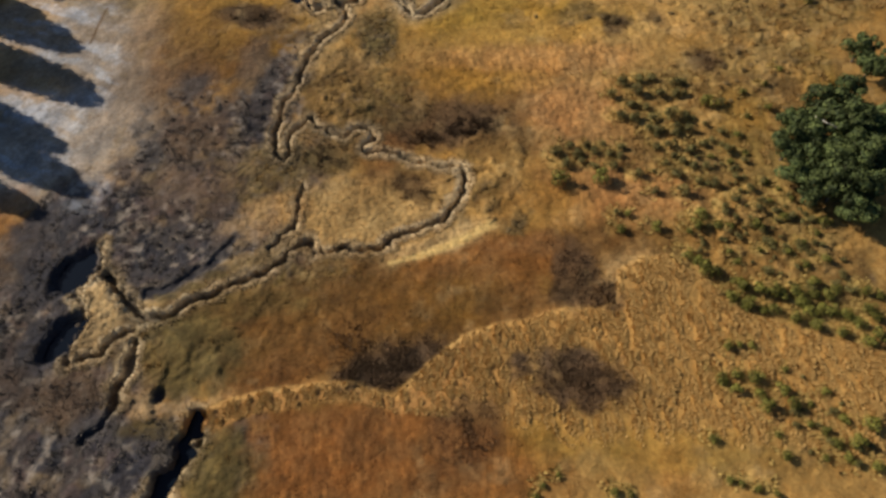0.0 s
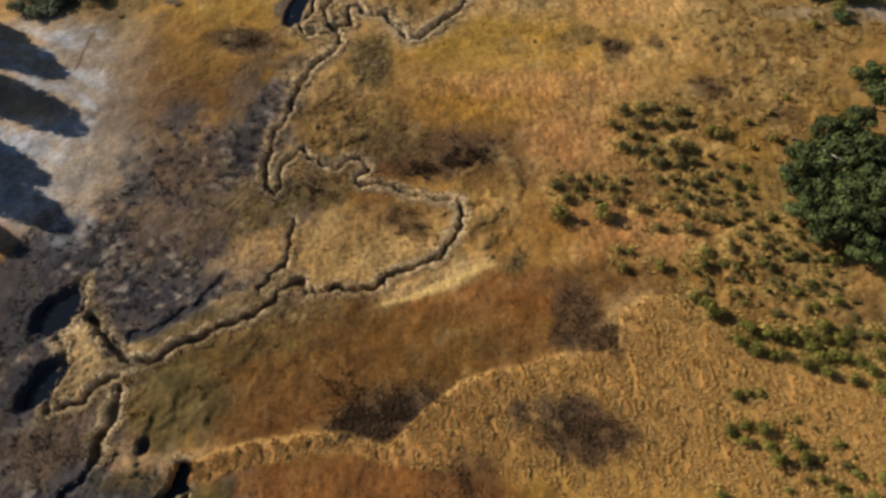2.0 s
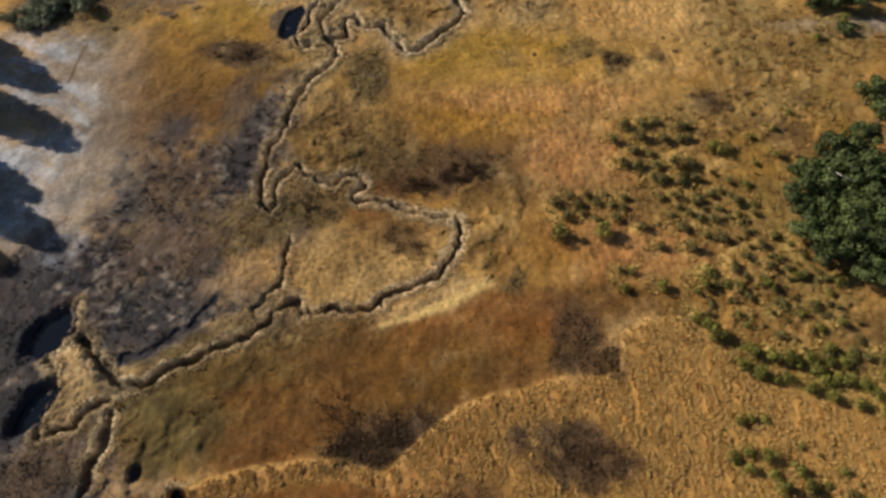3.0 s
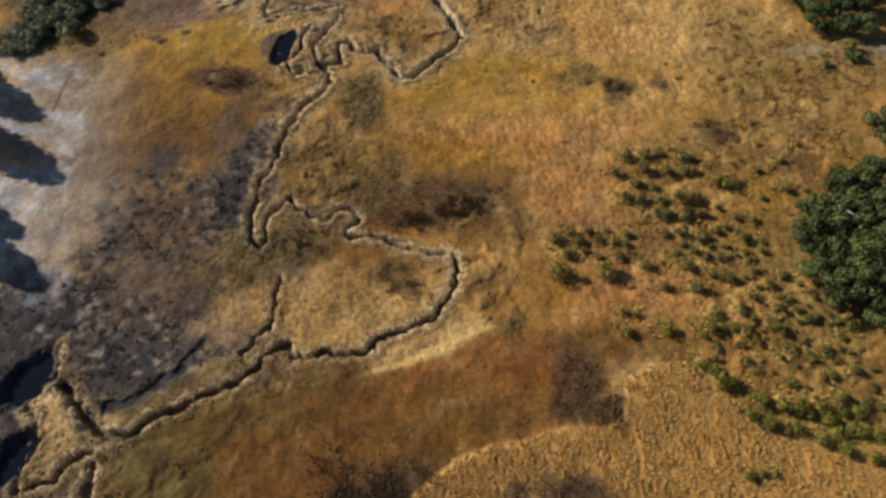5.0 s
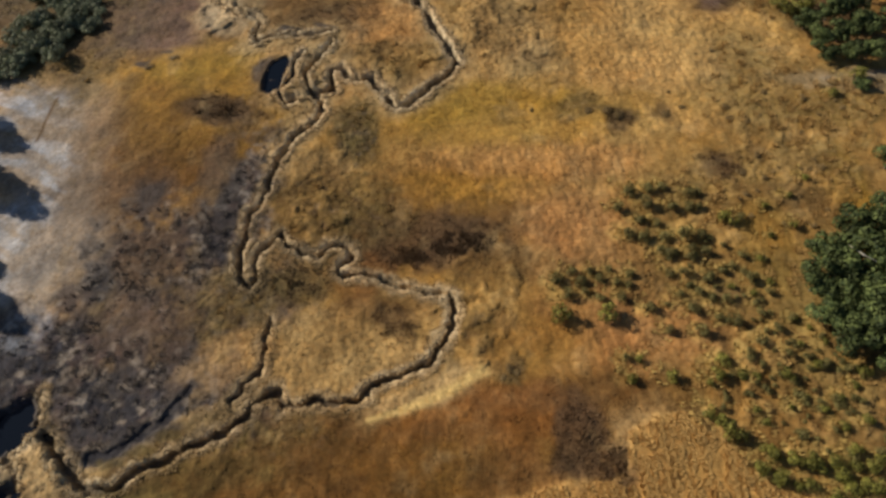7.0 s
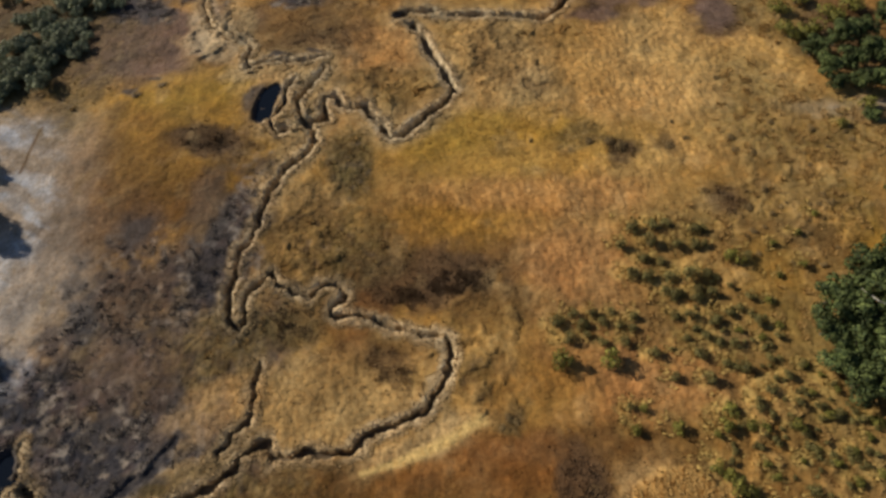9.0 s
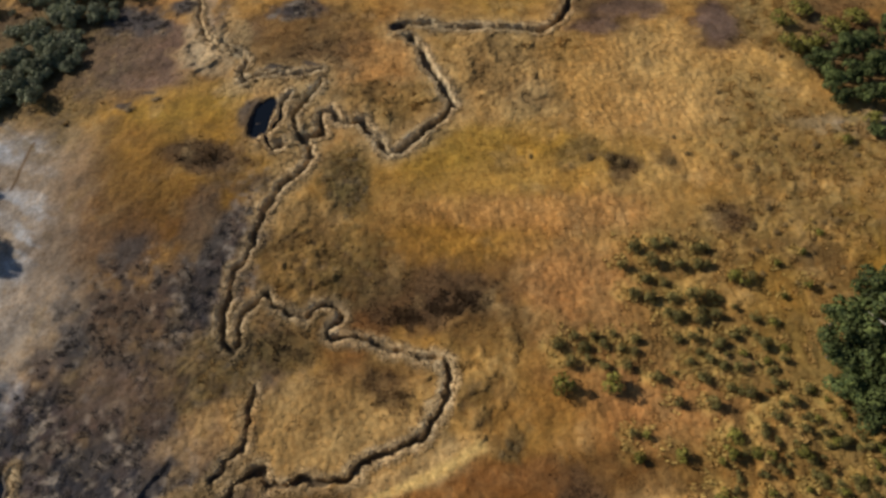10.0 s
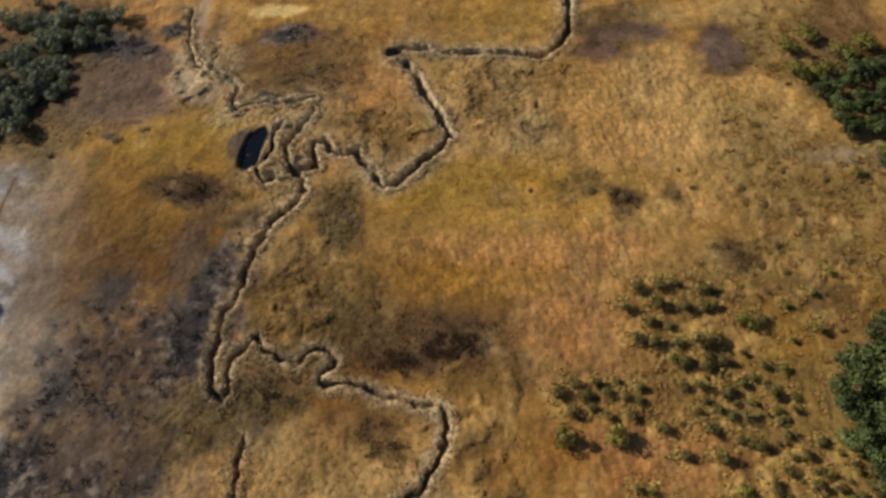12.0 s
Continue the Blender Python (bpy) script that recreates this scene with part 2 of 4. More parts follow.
BUSH_4 = [(23.7, 3.2, 0.7), (25.0, 2.7, 0.8), (26.6, 2.4, 0.7), (7.6, 4.4, 0.6), (6.0, 3.5, 0.7), (5.4, 2.6, 0.8), (12.4, 2.8, 0.9),
    (13.7, 2.6, 0.7), (35.7, 4.3, 1.2), (40.6, 16.3, 1.6), (39.2, 15.7, 1.5), (28.5, 22.2, 1.5), (30.4, 21.7, 1.5), (32.1, 20.9, 1.6),
    (34.2, 20.2, 1.5), (36.1, 19.2, 1.6), (38.1, 18.5, 1.5), (40.5, 19.0, 1.4), (29.1, 20.2, 1.5), (31.2, 19.5, 1.3), (33.1, 18.4, 1.4),
    (35.0, 17.5, 1.4), (37.0, 16.8, 1.4), (38.9, 17.6, 1.4), (40.9, 18.1, 1.3), (36.0, 22.1, 1.3), (38.0, 21.3, 1.2), (40.8, 21.2, 1.2),
    (42.2, 20.5, 1.2), (47.9, 62.9, 1.2)]
BUSH_5 = [(51.7, 65.5, 2.0), (34.6, 34.9, 0.8), (36.0, 33.9, 0.7), (34.4, 32.2, 0.7), (36.6, 32.3, 0.8), (29.4, 38.6, 0.8),
    (33.2, 41.7, 0.9), (35.2, 44.4, 0.8), (37.9, 45.5, 1.0), (35.6, 47.9, 0.9), (38.4, 49.2, 0.9), (40.9, 51.2, 0.9), (31.5, 37.9, 0.9),
    (33.6, 39.0, 0.9)]


# ---- the lie of the land ----
def lattice(seed):
    return np.random.RandomState(seed).rand(256, 256)


def smooth_noise(x, y, size, seed):
    grid = lattice(seed)
    u, v = x / size + 500.0, y / size + 500.0
    i, j = np.floor(u).astype(int), np.floor(v).astype(int)
    a, b = u - i, v - j
    a, b = a * a * (3 - 2 * a), b * b * (3 - 2 * b)
    i0, i1, j0, j1 = i % 256, (i + 1) % 256, j % 256, (j + 1) % 256
    return (grid[i0, j0] * (1 - a) + grid[i1, j0] * a) * (1 - b) + (grid[i0, j1] * (1 - a) + grid[i1, j1] * a) * b


def fractal(x, y, size, seed, octaves=4):
    total, weight, norm = 0.0, 1.0, 0.0
    for k in range(octaves):
        total = total + weight * smooth_noise(x, y, size / 2 ** k, seed + k)
        norm, weight = norm + weight, weight * 0.55
    return total / norm


def step(a, b, v):
    s = np.clip((v - a) / (b - a), 0, 1)
    return s * s * (3 - 2 * s)


def rise(x, y):
    """The gentle lie of the meadow."""
    return (1.2 * np.exp(-((x + 38) ** 2 + (y - 65) ** 2) / 18 ** 2) - 1.5 * np.exp(-((x + 4) ** 2 + (y - 43) ** 2) / 12 ** 2)
            + 0.8 * np.exp(-((x - 52) ** 2 + (y - 58) ** 2) / 16 ** 2))


def gap(x, y, course):
    """The distance to a course."""
    best = np.full(x.shape, 1e9)
    for (ax, ay), (bx, by) in zip(course, course[1:]):
        dx, dy = bx - ax, by - ay
        s = np.clip(((x - ax) * dx + (y - ay) * dy) / (dx * dx + dy * dy + 1e-9), 0, 1)
        best = np.minimum(best, np.hypot(x - ax - s * dx, y - ay - s * dy))
    return best


def axis(low, high, pitch):
    core = np.arange(low, high + pitch / 2, pitch)
    out = [pitch]
    while sum(out) < 3500:
        out.append(out[-1] * 1.55)
    away = np.cumsum(out)
    return np.concatenate([low - away[::-1], core, core[-1] + away])


PITCH = 0.195
GX, GY = axis(-74.0, 67.0, PITCH), axis(-2.0, 110.0, PITCH)
X, Y = np.meshgrid(GX, GY)
WARP = fractal(X, Y, 7.0, 11, 4) - 0.5
FINE = fractal(X, Y, 1.2, 31, 3) - 0.5
JAG = fractal(X, Y, 0.8, 37, 2) - 0.5
MX, MY = X + 1.6 * (fractal(X, Y, 2.2, 41, 2) - 0.5), Y + 1.6 * (fractal(X, Y, 2.2, 51, 2) - 0.5)

SHADES = {
    "gold": (0.36, 0.207, 0.058), "straw": (0.455, 0.278, 0.094), "yellow": (0.31, 0.18, 0.028), "ochre": (0.275, 0.143, 0.023), "rust": (0.20, 0.080, 0.019),
    "russet": (0.255, 0.128, 0.040), "umber": (0.13, 0.060, 0.012), "orange": (0.385, 0.19, 0.064), "taupe": (0.17, 0.126, 0.08), "tan": (0.395, 0.272, 0.122), "sand": (0.56, 0.385, 0.14),
    "olive": (0.082, 0.060, 0.018), "scrub": (0.20, 0.135, 0.04), "brown": (0.115, 0.066, 0.028), "thicket": (0.092, 0.056, 0.030), "char": (0.032, 0.031, 0.037),
    "soot": (0.082, 0.068, 0.058), "ash": (0.285, 0.24, 0.19), "frost_shade_tint": (0.38, 0.43, 0.50), "litter": (0.39, 0.222, 0.064), "reed": (0.52, 0.325, 0.110), "mauve": (0.135, 0.086, 0.064),
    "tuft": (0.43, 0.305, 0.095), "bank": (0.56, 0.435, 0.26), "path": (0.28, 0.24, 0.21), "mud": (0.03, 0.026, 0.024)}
COVER = np.empty(X.shape + (3,))
COVER[:] = SHADES["gold"]
AMOUNT = {name: np.zeros(X.shape) for name in SHADES}


def lay(kind, w):
    global COVER
    COVER = COVER * (1 - w[..., None]) + np.array(SHADES[kind]) * w[..., None]
    for name in AMOUNT:
        AMOUNT[name] *= 1 - w
    AMOUNT[kind] += w


def cover(kind, x, y, rx, ry, turn, share):
    """A patch of one plant cover with a ragged rim."""
    c, s = math.cos(radians(turn)), math.sin(radians(turn))
    dx, dy = MX - x, MY - y
    ragged = 1.0 if kind in ("char", "thicket", "brown", "olive", "scrub") else 0.45
    r = np.hypot((dx * c + dy * s) / rx, (dy * c - dx * s) / ry) / 1.14 + (1.3 if kind == "olive" else 0.9) * WARP + 0.55 * ragged * FINE
    lay(kind, share * step(1.3, 0.62, r))


# broad drifts of tone, then the patches
lay("ochre", 0.5 * step(0.5, 0.75, fractal(X, Y, 9.0, 71, 4)))
lay("rust", 0.35 * step(0.52, 0.75, fractal(X, Y, 6.0, 81, 4)))
cover("ash", -42.1, 34.4, 6.4, 3.2, -10, 0.35)
cover("ash", -33.6, 30.1, 4.1, 2.3, 0, 0.35)
cover("ash", -44.1, 57.3, 6.7, 12.6, -10, 0.50)
cover("ash", -53.1, 66.1, 7.4, 8.8, 0, 0.80)
cover("ash", -55.9, 47.1, 7.2, 6.9, -30, 0.80)
cover("ash", -40.3, 42.4, 5.2, 5.3, -40, 0.40)
cover("ash", -56.7, 40.1, 5.3, 4.5, -30, 0.70)
cover("ash", -49.4, 63.4, 7.0, 9.9, 0, 0.55)
cover("ash", -45.0, 49.8, 5.7, 4.7, 0, 0.50)
cover("ash", -47.8, 44.9, 3.5, 3.8, 0, 0.50)
cover("ash", -67.6, 57.9, 11.3, 18.6, 0, 0.45)
cover("ash", -52.2, 42.4, 8.4, 5.5, -20, 0.70)
cover("ochre", -30.1, 62.7, 9.6, 9.1, 0, 0.60)
cover("umber", 10.6, 28.5, 12.8, 2.9, 0, 0.60)
cover("russet", 18.8, 35.8, 10.8, 4.4, 0, 0.60)
cover("ochre", 4.0, 44.6, 4.8, 8.2, 0, 0.60)
cover("russet", 14.7, 49.8, 12.3, 5.1, 0, 0.70)
cover("russet", 20.7, 34.8, 11.2, 5.5, 0, 0.70)
cover("russet", 16.7, 43.7, 11.1, 4.3, -10, 0.50)
cover("ochre", 6.0, 34.1, 7.8, 3.0, 0, 0.50)
cover("umber", -7.8, 22.3, 20.3, 5.3, 14, 0.85)
cover("umber", -25.0, 21.4, 12.6, 3.3, 22, 0.70)
cover("umber", -15.2, 7.2, 18.2, 4.7, 0, 0.70)
cover("straw", 23.7, 72.2, 22.4, 13.2, 0, 0.70)
cover("straw", 28.4, 63.4, 12.6, 4.7, 0, 0.40)
cover("straw", 14.6, 55.4, 16.8, 5.0, 0, 0.40)
cover("rust", -18.3, 16.1, 6.9, 2.4, 25, 0.80)
cover("rust", 1.6, 26.2, 8.1, 3.5, 5, 0.70)
cover("ochre", -4.1, 21.8, 7.3, 2.6, 10, 0.70)
cover("rust", -10.8, 7.0, 14.2, 3.8, 0, 0.75)
cover("rust", -19.7, 7.8, 6.1, 3.2, 0, 0.60)
cover("orange", 21.9, 32.2, 5.7, 2.3, 0, 0.60)
cover("ochre", -35.8, 6.8, 3.4, 2.1, 0, 0.50)
cover("rust", -55.7, 35.2, 3.7, 4.3, 0, 0.60)
cover("orange", -24.0, 33.2, 4.4, 2.3, 15, 0.80)
cover("orange", -28.2, 29.8, 2.7, 1.9, 20, 0.50)
cover("orange", 3.9, 16.4, 9.8, 2.7, 12, 0.45)
cover("orange", 18.4, 17.6, 9.6, 3.0, -10, 0.35)
cover("orange", -19.2, 13.2, 9.9, 0.7, 8, 0.50)
cover("yellow", 11.3, 8.4, 6.4, 2.1, 0, 0.60)
cover("yellow", 18.8, 6.1, 5.6, 2.0, 0, 0.40)
cover("ochre", 2.1, 6.6, 6.4, 2.5, 0, 0.50)
cover("umber", -9.4, 48.2, 3.3, 5.9, -20, 0.35)
cover("yellow", -33.3, 70.5, 9.3, 8.0, 10, 0.95)
cover("ochre", -29.3, 59.0, 7.1, 5.2, 0, 0.90)
cover("ochre", -40.1, 63.2, 5.4, 8.5, 0, 0.35)
cover("ochre", -45.4, 74.9, 7.7, 4.8, 0, 0.40)
cover("yellow", 3.6, 66.7, 12.5, 3.1, 3, 0.85)
cover("ochre", 0.8, 53.5, 9.6, 3.9, 0, 0.90)
cover("orange", 11.3, 56.5, 13.6, 2.3, -2, 0.50)
cover("orange", 15.3, 46.7, 6.9, 4.4, -20, 0.50)
cover("ochre", 3.1, 37.4, 2.4, 4.7, 0, 0.50)
cover("rust", 5.2, 27.5, 6.6, 2.8, 0, 0.50)
cover("orange", 20.5, 34.9, 6.9, 3.1, -10, 0.45)
cover("yellow", 45.7, 50.2, 2.3, 4.7, 0, 0.90)
cover("ochre", -20.4, 93.6, 5.0, 3.5, 0, 0.60)
cover("orange", -7.9, 80.7, 6.8, 5.9, 0, 0.60)
cover("orange", 24.5, 76.6, 11.2, 7.5, 0, 0.35)
cover("yellow", 12.0, 94.6, 9.6, 3.5, 0, 0.50)
cover("orange", -42.2, 99.6, 9.8, 3.8, 0, 0.50)
cover("ochre", -37.2, 62.6, 11.6, 4.7, 0, 0.45)
cover("rust", -8.3, 45.8, 3.3, 7.0, -15, 0.90)
cover("rust", -10.7, 4.0, 17.6, 2.9, 0, 0.70)
cover("yellow", -36.5, 76.9, 12.6, 4.4, 5, 0.50)
cover("yellow", -29.5, 68.5, 10.0, 6.4, -10, 0.75)
cover("ochre", -32.2, 61.7, 8.9, 4.7, 0, 0.70)
cover("yellow", -25.0, 62.4, 5.2, 3.8, 0, 0.50)
cover("umber", -21.0, 19.2, 16.6, 5.2, 15, 0.75)
cover("umber", -34.1, 61.0, 10.2, 8.7, 0, 0.40)
cover("umber", -39.4, 60.4, 6.9, 12.2, -10, 0.35)
cover("umber", -9.5, 17.2, 11.8, 3.5, 0, 0.50)
cover("rust", -18.4, 17.4, 7.8, 2.8, 22, 0.60)
cover("rust", -15.1, 6.2, 14.2, 4.1, 0, 0.50)
cover("yellow", 10.6, 62.8, 17.1, 3.3, 0, 0.60)
cover("yellow", 44.1, 76.5, 14.6, 3.4, 0, 0.50)
cover("straw", 27.3, 78.3, 17.4, 7.6, 0, 0.75)
cover("gold", 17.8, 79.3, 6.7, 8.2, 0, 0.50)
cover("umber", -35.7, 61.8, 10.8, 7.7, 0, 0.50)
cover("ochre", -34.8, 67.2, 11.1, 4.2, 15, 0.60)
cover("yellow", -27.9, 74.6, 5.1, 4.7, 20, 0.60)
cover("taupe", -50.4, 64.5, 9.4, 10.0, 0, 0.55)
cover("brown", 5.0, 49.1, 5.0, 3.0, 0, 0.45)
cover("olive", 2.4, 38.6, 2.9, 3.5, 0, 0.35)
cover("scrub", 38.4, 41.6, 6.3, 6.9, 0, 0.50)
cover("char", -31.5, 41.9, 10.9, 9.1, -5, 0.60)
cover("char", -38.0, 31.9, 13.1, 6.2, 0, 0.65)
cover("char", -43.1, 12.4, 11.5, 9.0, 0, 0.80)
cover("char", -29.6, 34.4, 13.2, 8.7, -5, 0.60)
cover("thicket", -55.4, 91.7, 13.0, 13.3, 0, 0.80)
cover("olive", -31.0, 16.7, 4.0, 4.7, -20, 0.85)
cover("olive", -24.6, 22.7, 7.6, 2.0, 20, 0.75)
cover("olive", -17.9, 25.1, 5.1, 1.4, 10, 0.50)
cover("thicket", -8.3, 15.7, 5.8, 2.5, 12, 0.90)
cover("thicket", -13.7, 18.4, 2.1, 1.9, 0, 0.55)
cover("thicket", 10.5, 13.4, 5.8, 2.7, -12, 0.90)
cover("thicket", -0.7, 9.0, 2.5, 3.3, -25, 0.70)
cover("thicket", 11.3, 25.0, 1.9, 3.9, 0, 0.65)
cover("thicket", 14.6, 21.8, 1.6, 1.9, 0, 0.80)
cover("thicket", 4.3, 21.7, 3.6, 1.6, 10, 0.40)
cover("thicket", 14.7, 26.8, 4.3, 1.5, 0, 0.35)
cover("thicket", -1.3, 46.7, 7.4, 3.0, 4, 0.75)
cover("thicket", 0.2, 46.8, 3.7, 2.1, 20, 0.90)
cover("brown", -6.1, 49.2, 4.5, 6.2, -20, 0.35)
cover("brown", 6.8, 43.4, 5.3, 2.6, -10, 0.60)
cover("char", -47.9, 19.9, 7.7, 12.9, -10, 0.95)
cover("char", -52.7, 28.2, 5.5, 7.0, 0, 0.80)
cover("thicket", -40.6, 14.1, 7.9, 4.0, 0, 0.80)
cover("char", -38.9, 10.1, 5.9, 2.3, 20, 0.60)
cover("brown", -40.4, 5.4, 8.5, 3.2, 0, 0.90)
cover("tan", -43.6, 8.3, 3.5, 0.5, -5, 0.40)
cover("char", -31.6, 8.2, 3.4, 3.3, -20, 0.70)
cover("olive", -24.6, 3.9, 3.3, 3.0, 0, 0.60)
cover("char", -32.8, 41.1, 10.1, 7.7, -10, 0.85)
cover("char", -38.4, 30.4, 9.6, 5.4, 0, 0.90)
cover("char", -31.7, 27.1, 7.3, 2.5, 10, 0.80)
cover("brown", -35.7, 37.2, 8.6, 3.3, -20, 0.50)
cover("tan", -11.4, 34.1, 9.1, 4.3, 5, 0.75)
cover("tan", -40.8, 24.1, 2.4, 4.3, 0, 0.90)
cover("tan", -39.8, 18.9, 3.2, 1.8, 10, 0.80)
cover("tan", -35.4, 22.9, 4.5, 1.0, 15, 0.60)
cover("tan", -25.9, 27.6, 5.9, 1.0, 22, 0.55)
cover("tan", 19.7, 24.5, 3.9, 3.0, 0, 0.50)
cover("olive", -10.4, 64.0, 2.3, 5.5, -10, 0.80)
cover("tan", -15.8, 56.0, 4.2, 3.3, 30, 0.50)
cover("olive", -14.9, 52.0, 5.1, 4.6, 0, 0.55)
cover("thicket", -16.9, 43.2, 3.7, 3.0, 0, 0.42)
cover("brown", -6.7, 38.8, 4.7, 2.2, 0, 0.50)
cover("tan", -19.0, 62.2, 2.2, 7.3, -35, 0.60)
cover("thicket", -28.6, 67.0, 4.3, 2.6, -10, 0.85)
cover("char", -25.8, 64.7, 4.4, 2.1, -20, 0.45)
cover("char", -35.3, 54.1, 3.2, 3.1, 0, 0.60)
cover("char", -35.5, 46.9, 6.1, 5.2, 0, 0.50)
cover("olive", -24.9, 41.4, 5.1, 4.8, 0, 0.45)
cover("char", -24.9, 51.6, 2.8, 8.6, -20, 0.75)
cover("char", -23.0, 72.6, 2.2, 4.8, -10, 0.90)
cover("char", -47.4, 36.7, 5.8, 4.1, 0, 0.70)
cover("olive", 4.1, 42.9, 3.8, 4.2, 0, 0.35)
cover("olive", 5.6, 31.5, 2.0, 1.2, 0, 0.80)
cover("tan", -7.2, 32.9, 7.1, 2.5, 10, 0.50)
cover("scrub", 31.1, 31.9, 10.4, 10.2, 0, 0.60)
cover("scrub", 28.7, 45.0, 9.1, 8.0, 0, 0.45)
cover("scrub", 37.0, 52.6, 9.3, 4.8, 0, 0.70)
cover("thicket", 32.0, 54.3, 1.9, 2.5, 0, 0.60)
cover("brown", 37.2, 55.4, 1.9, 1.7, 0, 0.60)
cover("olive", 21.9, 62.7, 2.0, 2.0, 0, 0.50)
cover("olive", 18.2, 63.9, 2.5, 1.9, 0, 0.50)
cover("path", 50.3, 65.2, 7.3, 1.6, -6, 0.80)
cover("scrub", 47.4, 60.8, 6.4, 2.8, 0, 0.60)
cover("scrub", 8.2, 78.1, 6.3, 4.4, 10, 0.30)
cover("scrub", 12.4, 73.4, 3.8, 2.3, 20, 0.50)
cover("brown", -19.0, 86.8, 10.3, 7.5, 0, 0.70)
cover("char", -19.1, 93.3, 3.3, 1.9, 0, 0.70)
cover("thicket", -16.3, 82.5, 5.4, 3.6, 0, 0.50)
cover("brown", 26.7, 90.1, 7.2, 3.3, 8, 0.90)
cover("thicket", 23.3, 86.2, 3.4, 1.3, 10, 0.50)
cover("brown", 24.7, 85.5, 5.2, 2.1, 10, 0.60)
cover("brown", 39.3, 84.4, 4.0, 5.0, -10, 0.95)
cover("thicket", 38.5, 84.0, 2.5, 3.6, 0, 0.35)
cover("mauve", -39.8, 85.1, 9.8, 6.8, -10, 0.90)
cover("brown", -41.6, 85.8, 5.8, 4.5, 0, 0.40)
cover("mauve", -33.3, 88.2, 7.3, 4.6, 0, 0.60)
cover("bank", -30.2, 84.6, 4.6, 3.0, -42, 0.75)
cover("bank", -33.4, 91.0, 1.9, 5.2, 8, 0.55)
cover("tan", -28.2, 89.5, 2.0, 5.2, 22, 0.75)
cover("char", -31.9, 89.2, 1.1, 4.6, -20, 0.40)
cover("char", -30.4, 94.7, 1.0, 4.8, -20, 0.35)
cover("ash", -33.3, 97.4, 1.4, 7.4, 0, 0.50)
cover("tan", -23.5, 79.0, 4.5, 1.6, 5, 0.80)
cover("tan", -18.7, 75.9, 3.7, 7.5, -30, 0.70)
cover("tan", -4.3, 68.6, 8.3, 2.5, 15, 0.40)
cover("scrub", 6.9, 80.3, 5.9, 6.8, 0, 0.35)
cover("scrub", -4.2, 74.3, 5.7, 3.6, 0, 0.50)
cover("brown", 12.1, 74.1, 3.2, 2.2, 0, 0.60)
cover("scrub", 18.2, 82.1, 2.9, 2.5, 20, 0.50)
cover("scrub", 39.4, 67.9, 3.2, 7.7, 0, 0.50)
cover("scrub", 48.0, 84.0, 5.7, 7.4, 0, 0.60)
cover("scrub", 43.6, 61.8, 9.5, 7.1, 0, 0.70)
cover("sand", -20.8, 98.6, 4.1, 1.2, -5, 1.00)
cover("olive", -54.0, 87.2, 11.0, 12.7, 0, 0.60)
cover("sand", 39.0, 91.5, 9.8, 2.3, 0, 0.35)
cover("tan", -15.2, 73.4, 3.0, 8.6, -20, 0.40)
cover("char", -41.7, 32.8, 11.2, 4.8, -5, 0.70)
cover("char", -27.3, 48.6, 5.2, 4.6, 20, 0.70)
cover("brown", -36.2, 6.3, 12.5, 3.7, 0, 0.80)
cover("char", -45.3, 6.6, 6.9, 5.0, 0, 0.60)
cover("tan", -2.7, 29.5, 6.2, 1.7, 22, 0.80)
cover("char", -34.8, 12.1, 3.0, 2.9, 0, 0.50)
cover("brown", -53.9, 29.7, 4.9, 4.8, 0, 0.60)
cover("olive", -31.2, 20.1, 6.8, 2.7, 25, 0.50)
cover("olive", -23.1, 21.9, 8.5, 1.5, 22, 0.35)
cover("olive", -9.4, 52.3, 4.2, 4.8, -10, 0.50)
cover("olive", -11.6, 64.2, 1.8, 4.1, -20, 0.50)
cover("olive", -9.8, 59.5, 1.9, 3.6, 10, 0.50)
cover("tan", -19.3, 74.6, 6.0, 5.7, 0, 0.50)
cover("olive", -11.4, 75.2, 4.8, 2.8, 0, 0.35)
cover("thicket", -35.0, 55.1, 2.2, 2.2, 0, 0.80)
cover("char", -41.1, 34.3, 5.2, 5.0, 0, 0.70)
cover("mauve", -40.3, 85.0, 7.5, 4.7, -10, 0.60)
cover("olive", -23.7, 39.8, 3.9, 4.3, 0, 0.60)
# dark cover under the groves, painting in the shade between the trees
cover("thicket", 53.9, 76.6, 5.1, 4.7, -10, 0.50)
cover("thicket", 55.4, 84.2, 4.2, 10.8, -15, 0.60)
cover("thicket", -56.6, 93.0, 12.2, 13.4, 0, 0.30)
cover("olive", -31.1, 17.3, 4.3, 5.0, -15, 0.80)
cover("char", -39.9, 7.4, 13.8, 6.0, 0, 0.90)
cover("bank", -40.7, 23.5, 1.7, 2.9, -5, 0.50)
cover("thicket", -37.7, 12.3, 6.6, 3.5, 0, 0.60)
cover("olive", -24.8, 4.9, 3.8, 3.0, 0, 0.70)
cover("olive", 38.4, 21.6, 6.2, 4.0, 0, 0.50)
cover("olive", 34.6, 7.6, 4.5, 3.2, 0, 0.30)
cover("bank", -36.1, 15.1, 1.1, 3.7, -15, 0.60)
cover("olive", -34.3, 41.2, 4.4, 5.2, 0, 0.30)
cover("char", -38.0, 19.4, 1.4, 0.8, 0, 0.50)
cover("thicket", -45.5, 14.3, 7.4, 3.7, 0, 0.50)
cover("brown", 36.9, 24.3, 6.4, 2.1, 0, 0.40)
cover("char", -41.5, 10.5, 8.7, 6.1, 0, 0.60)
cover("olive", -27.8, 26.0, 6.5, 0.9, 25, 0.50)
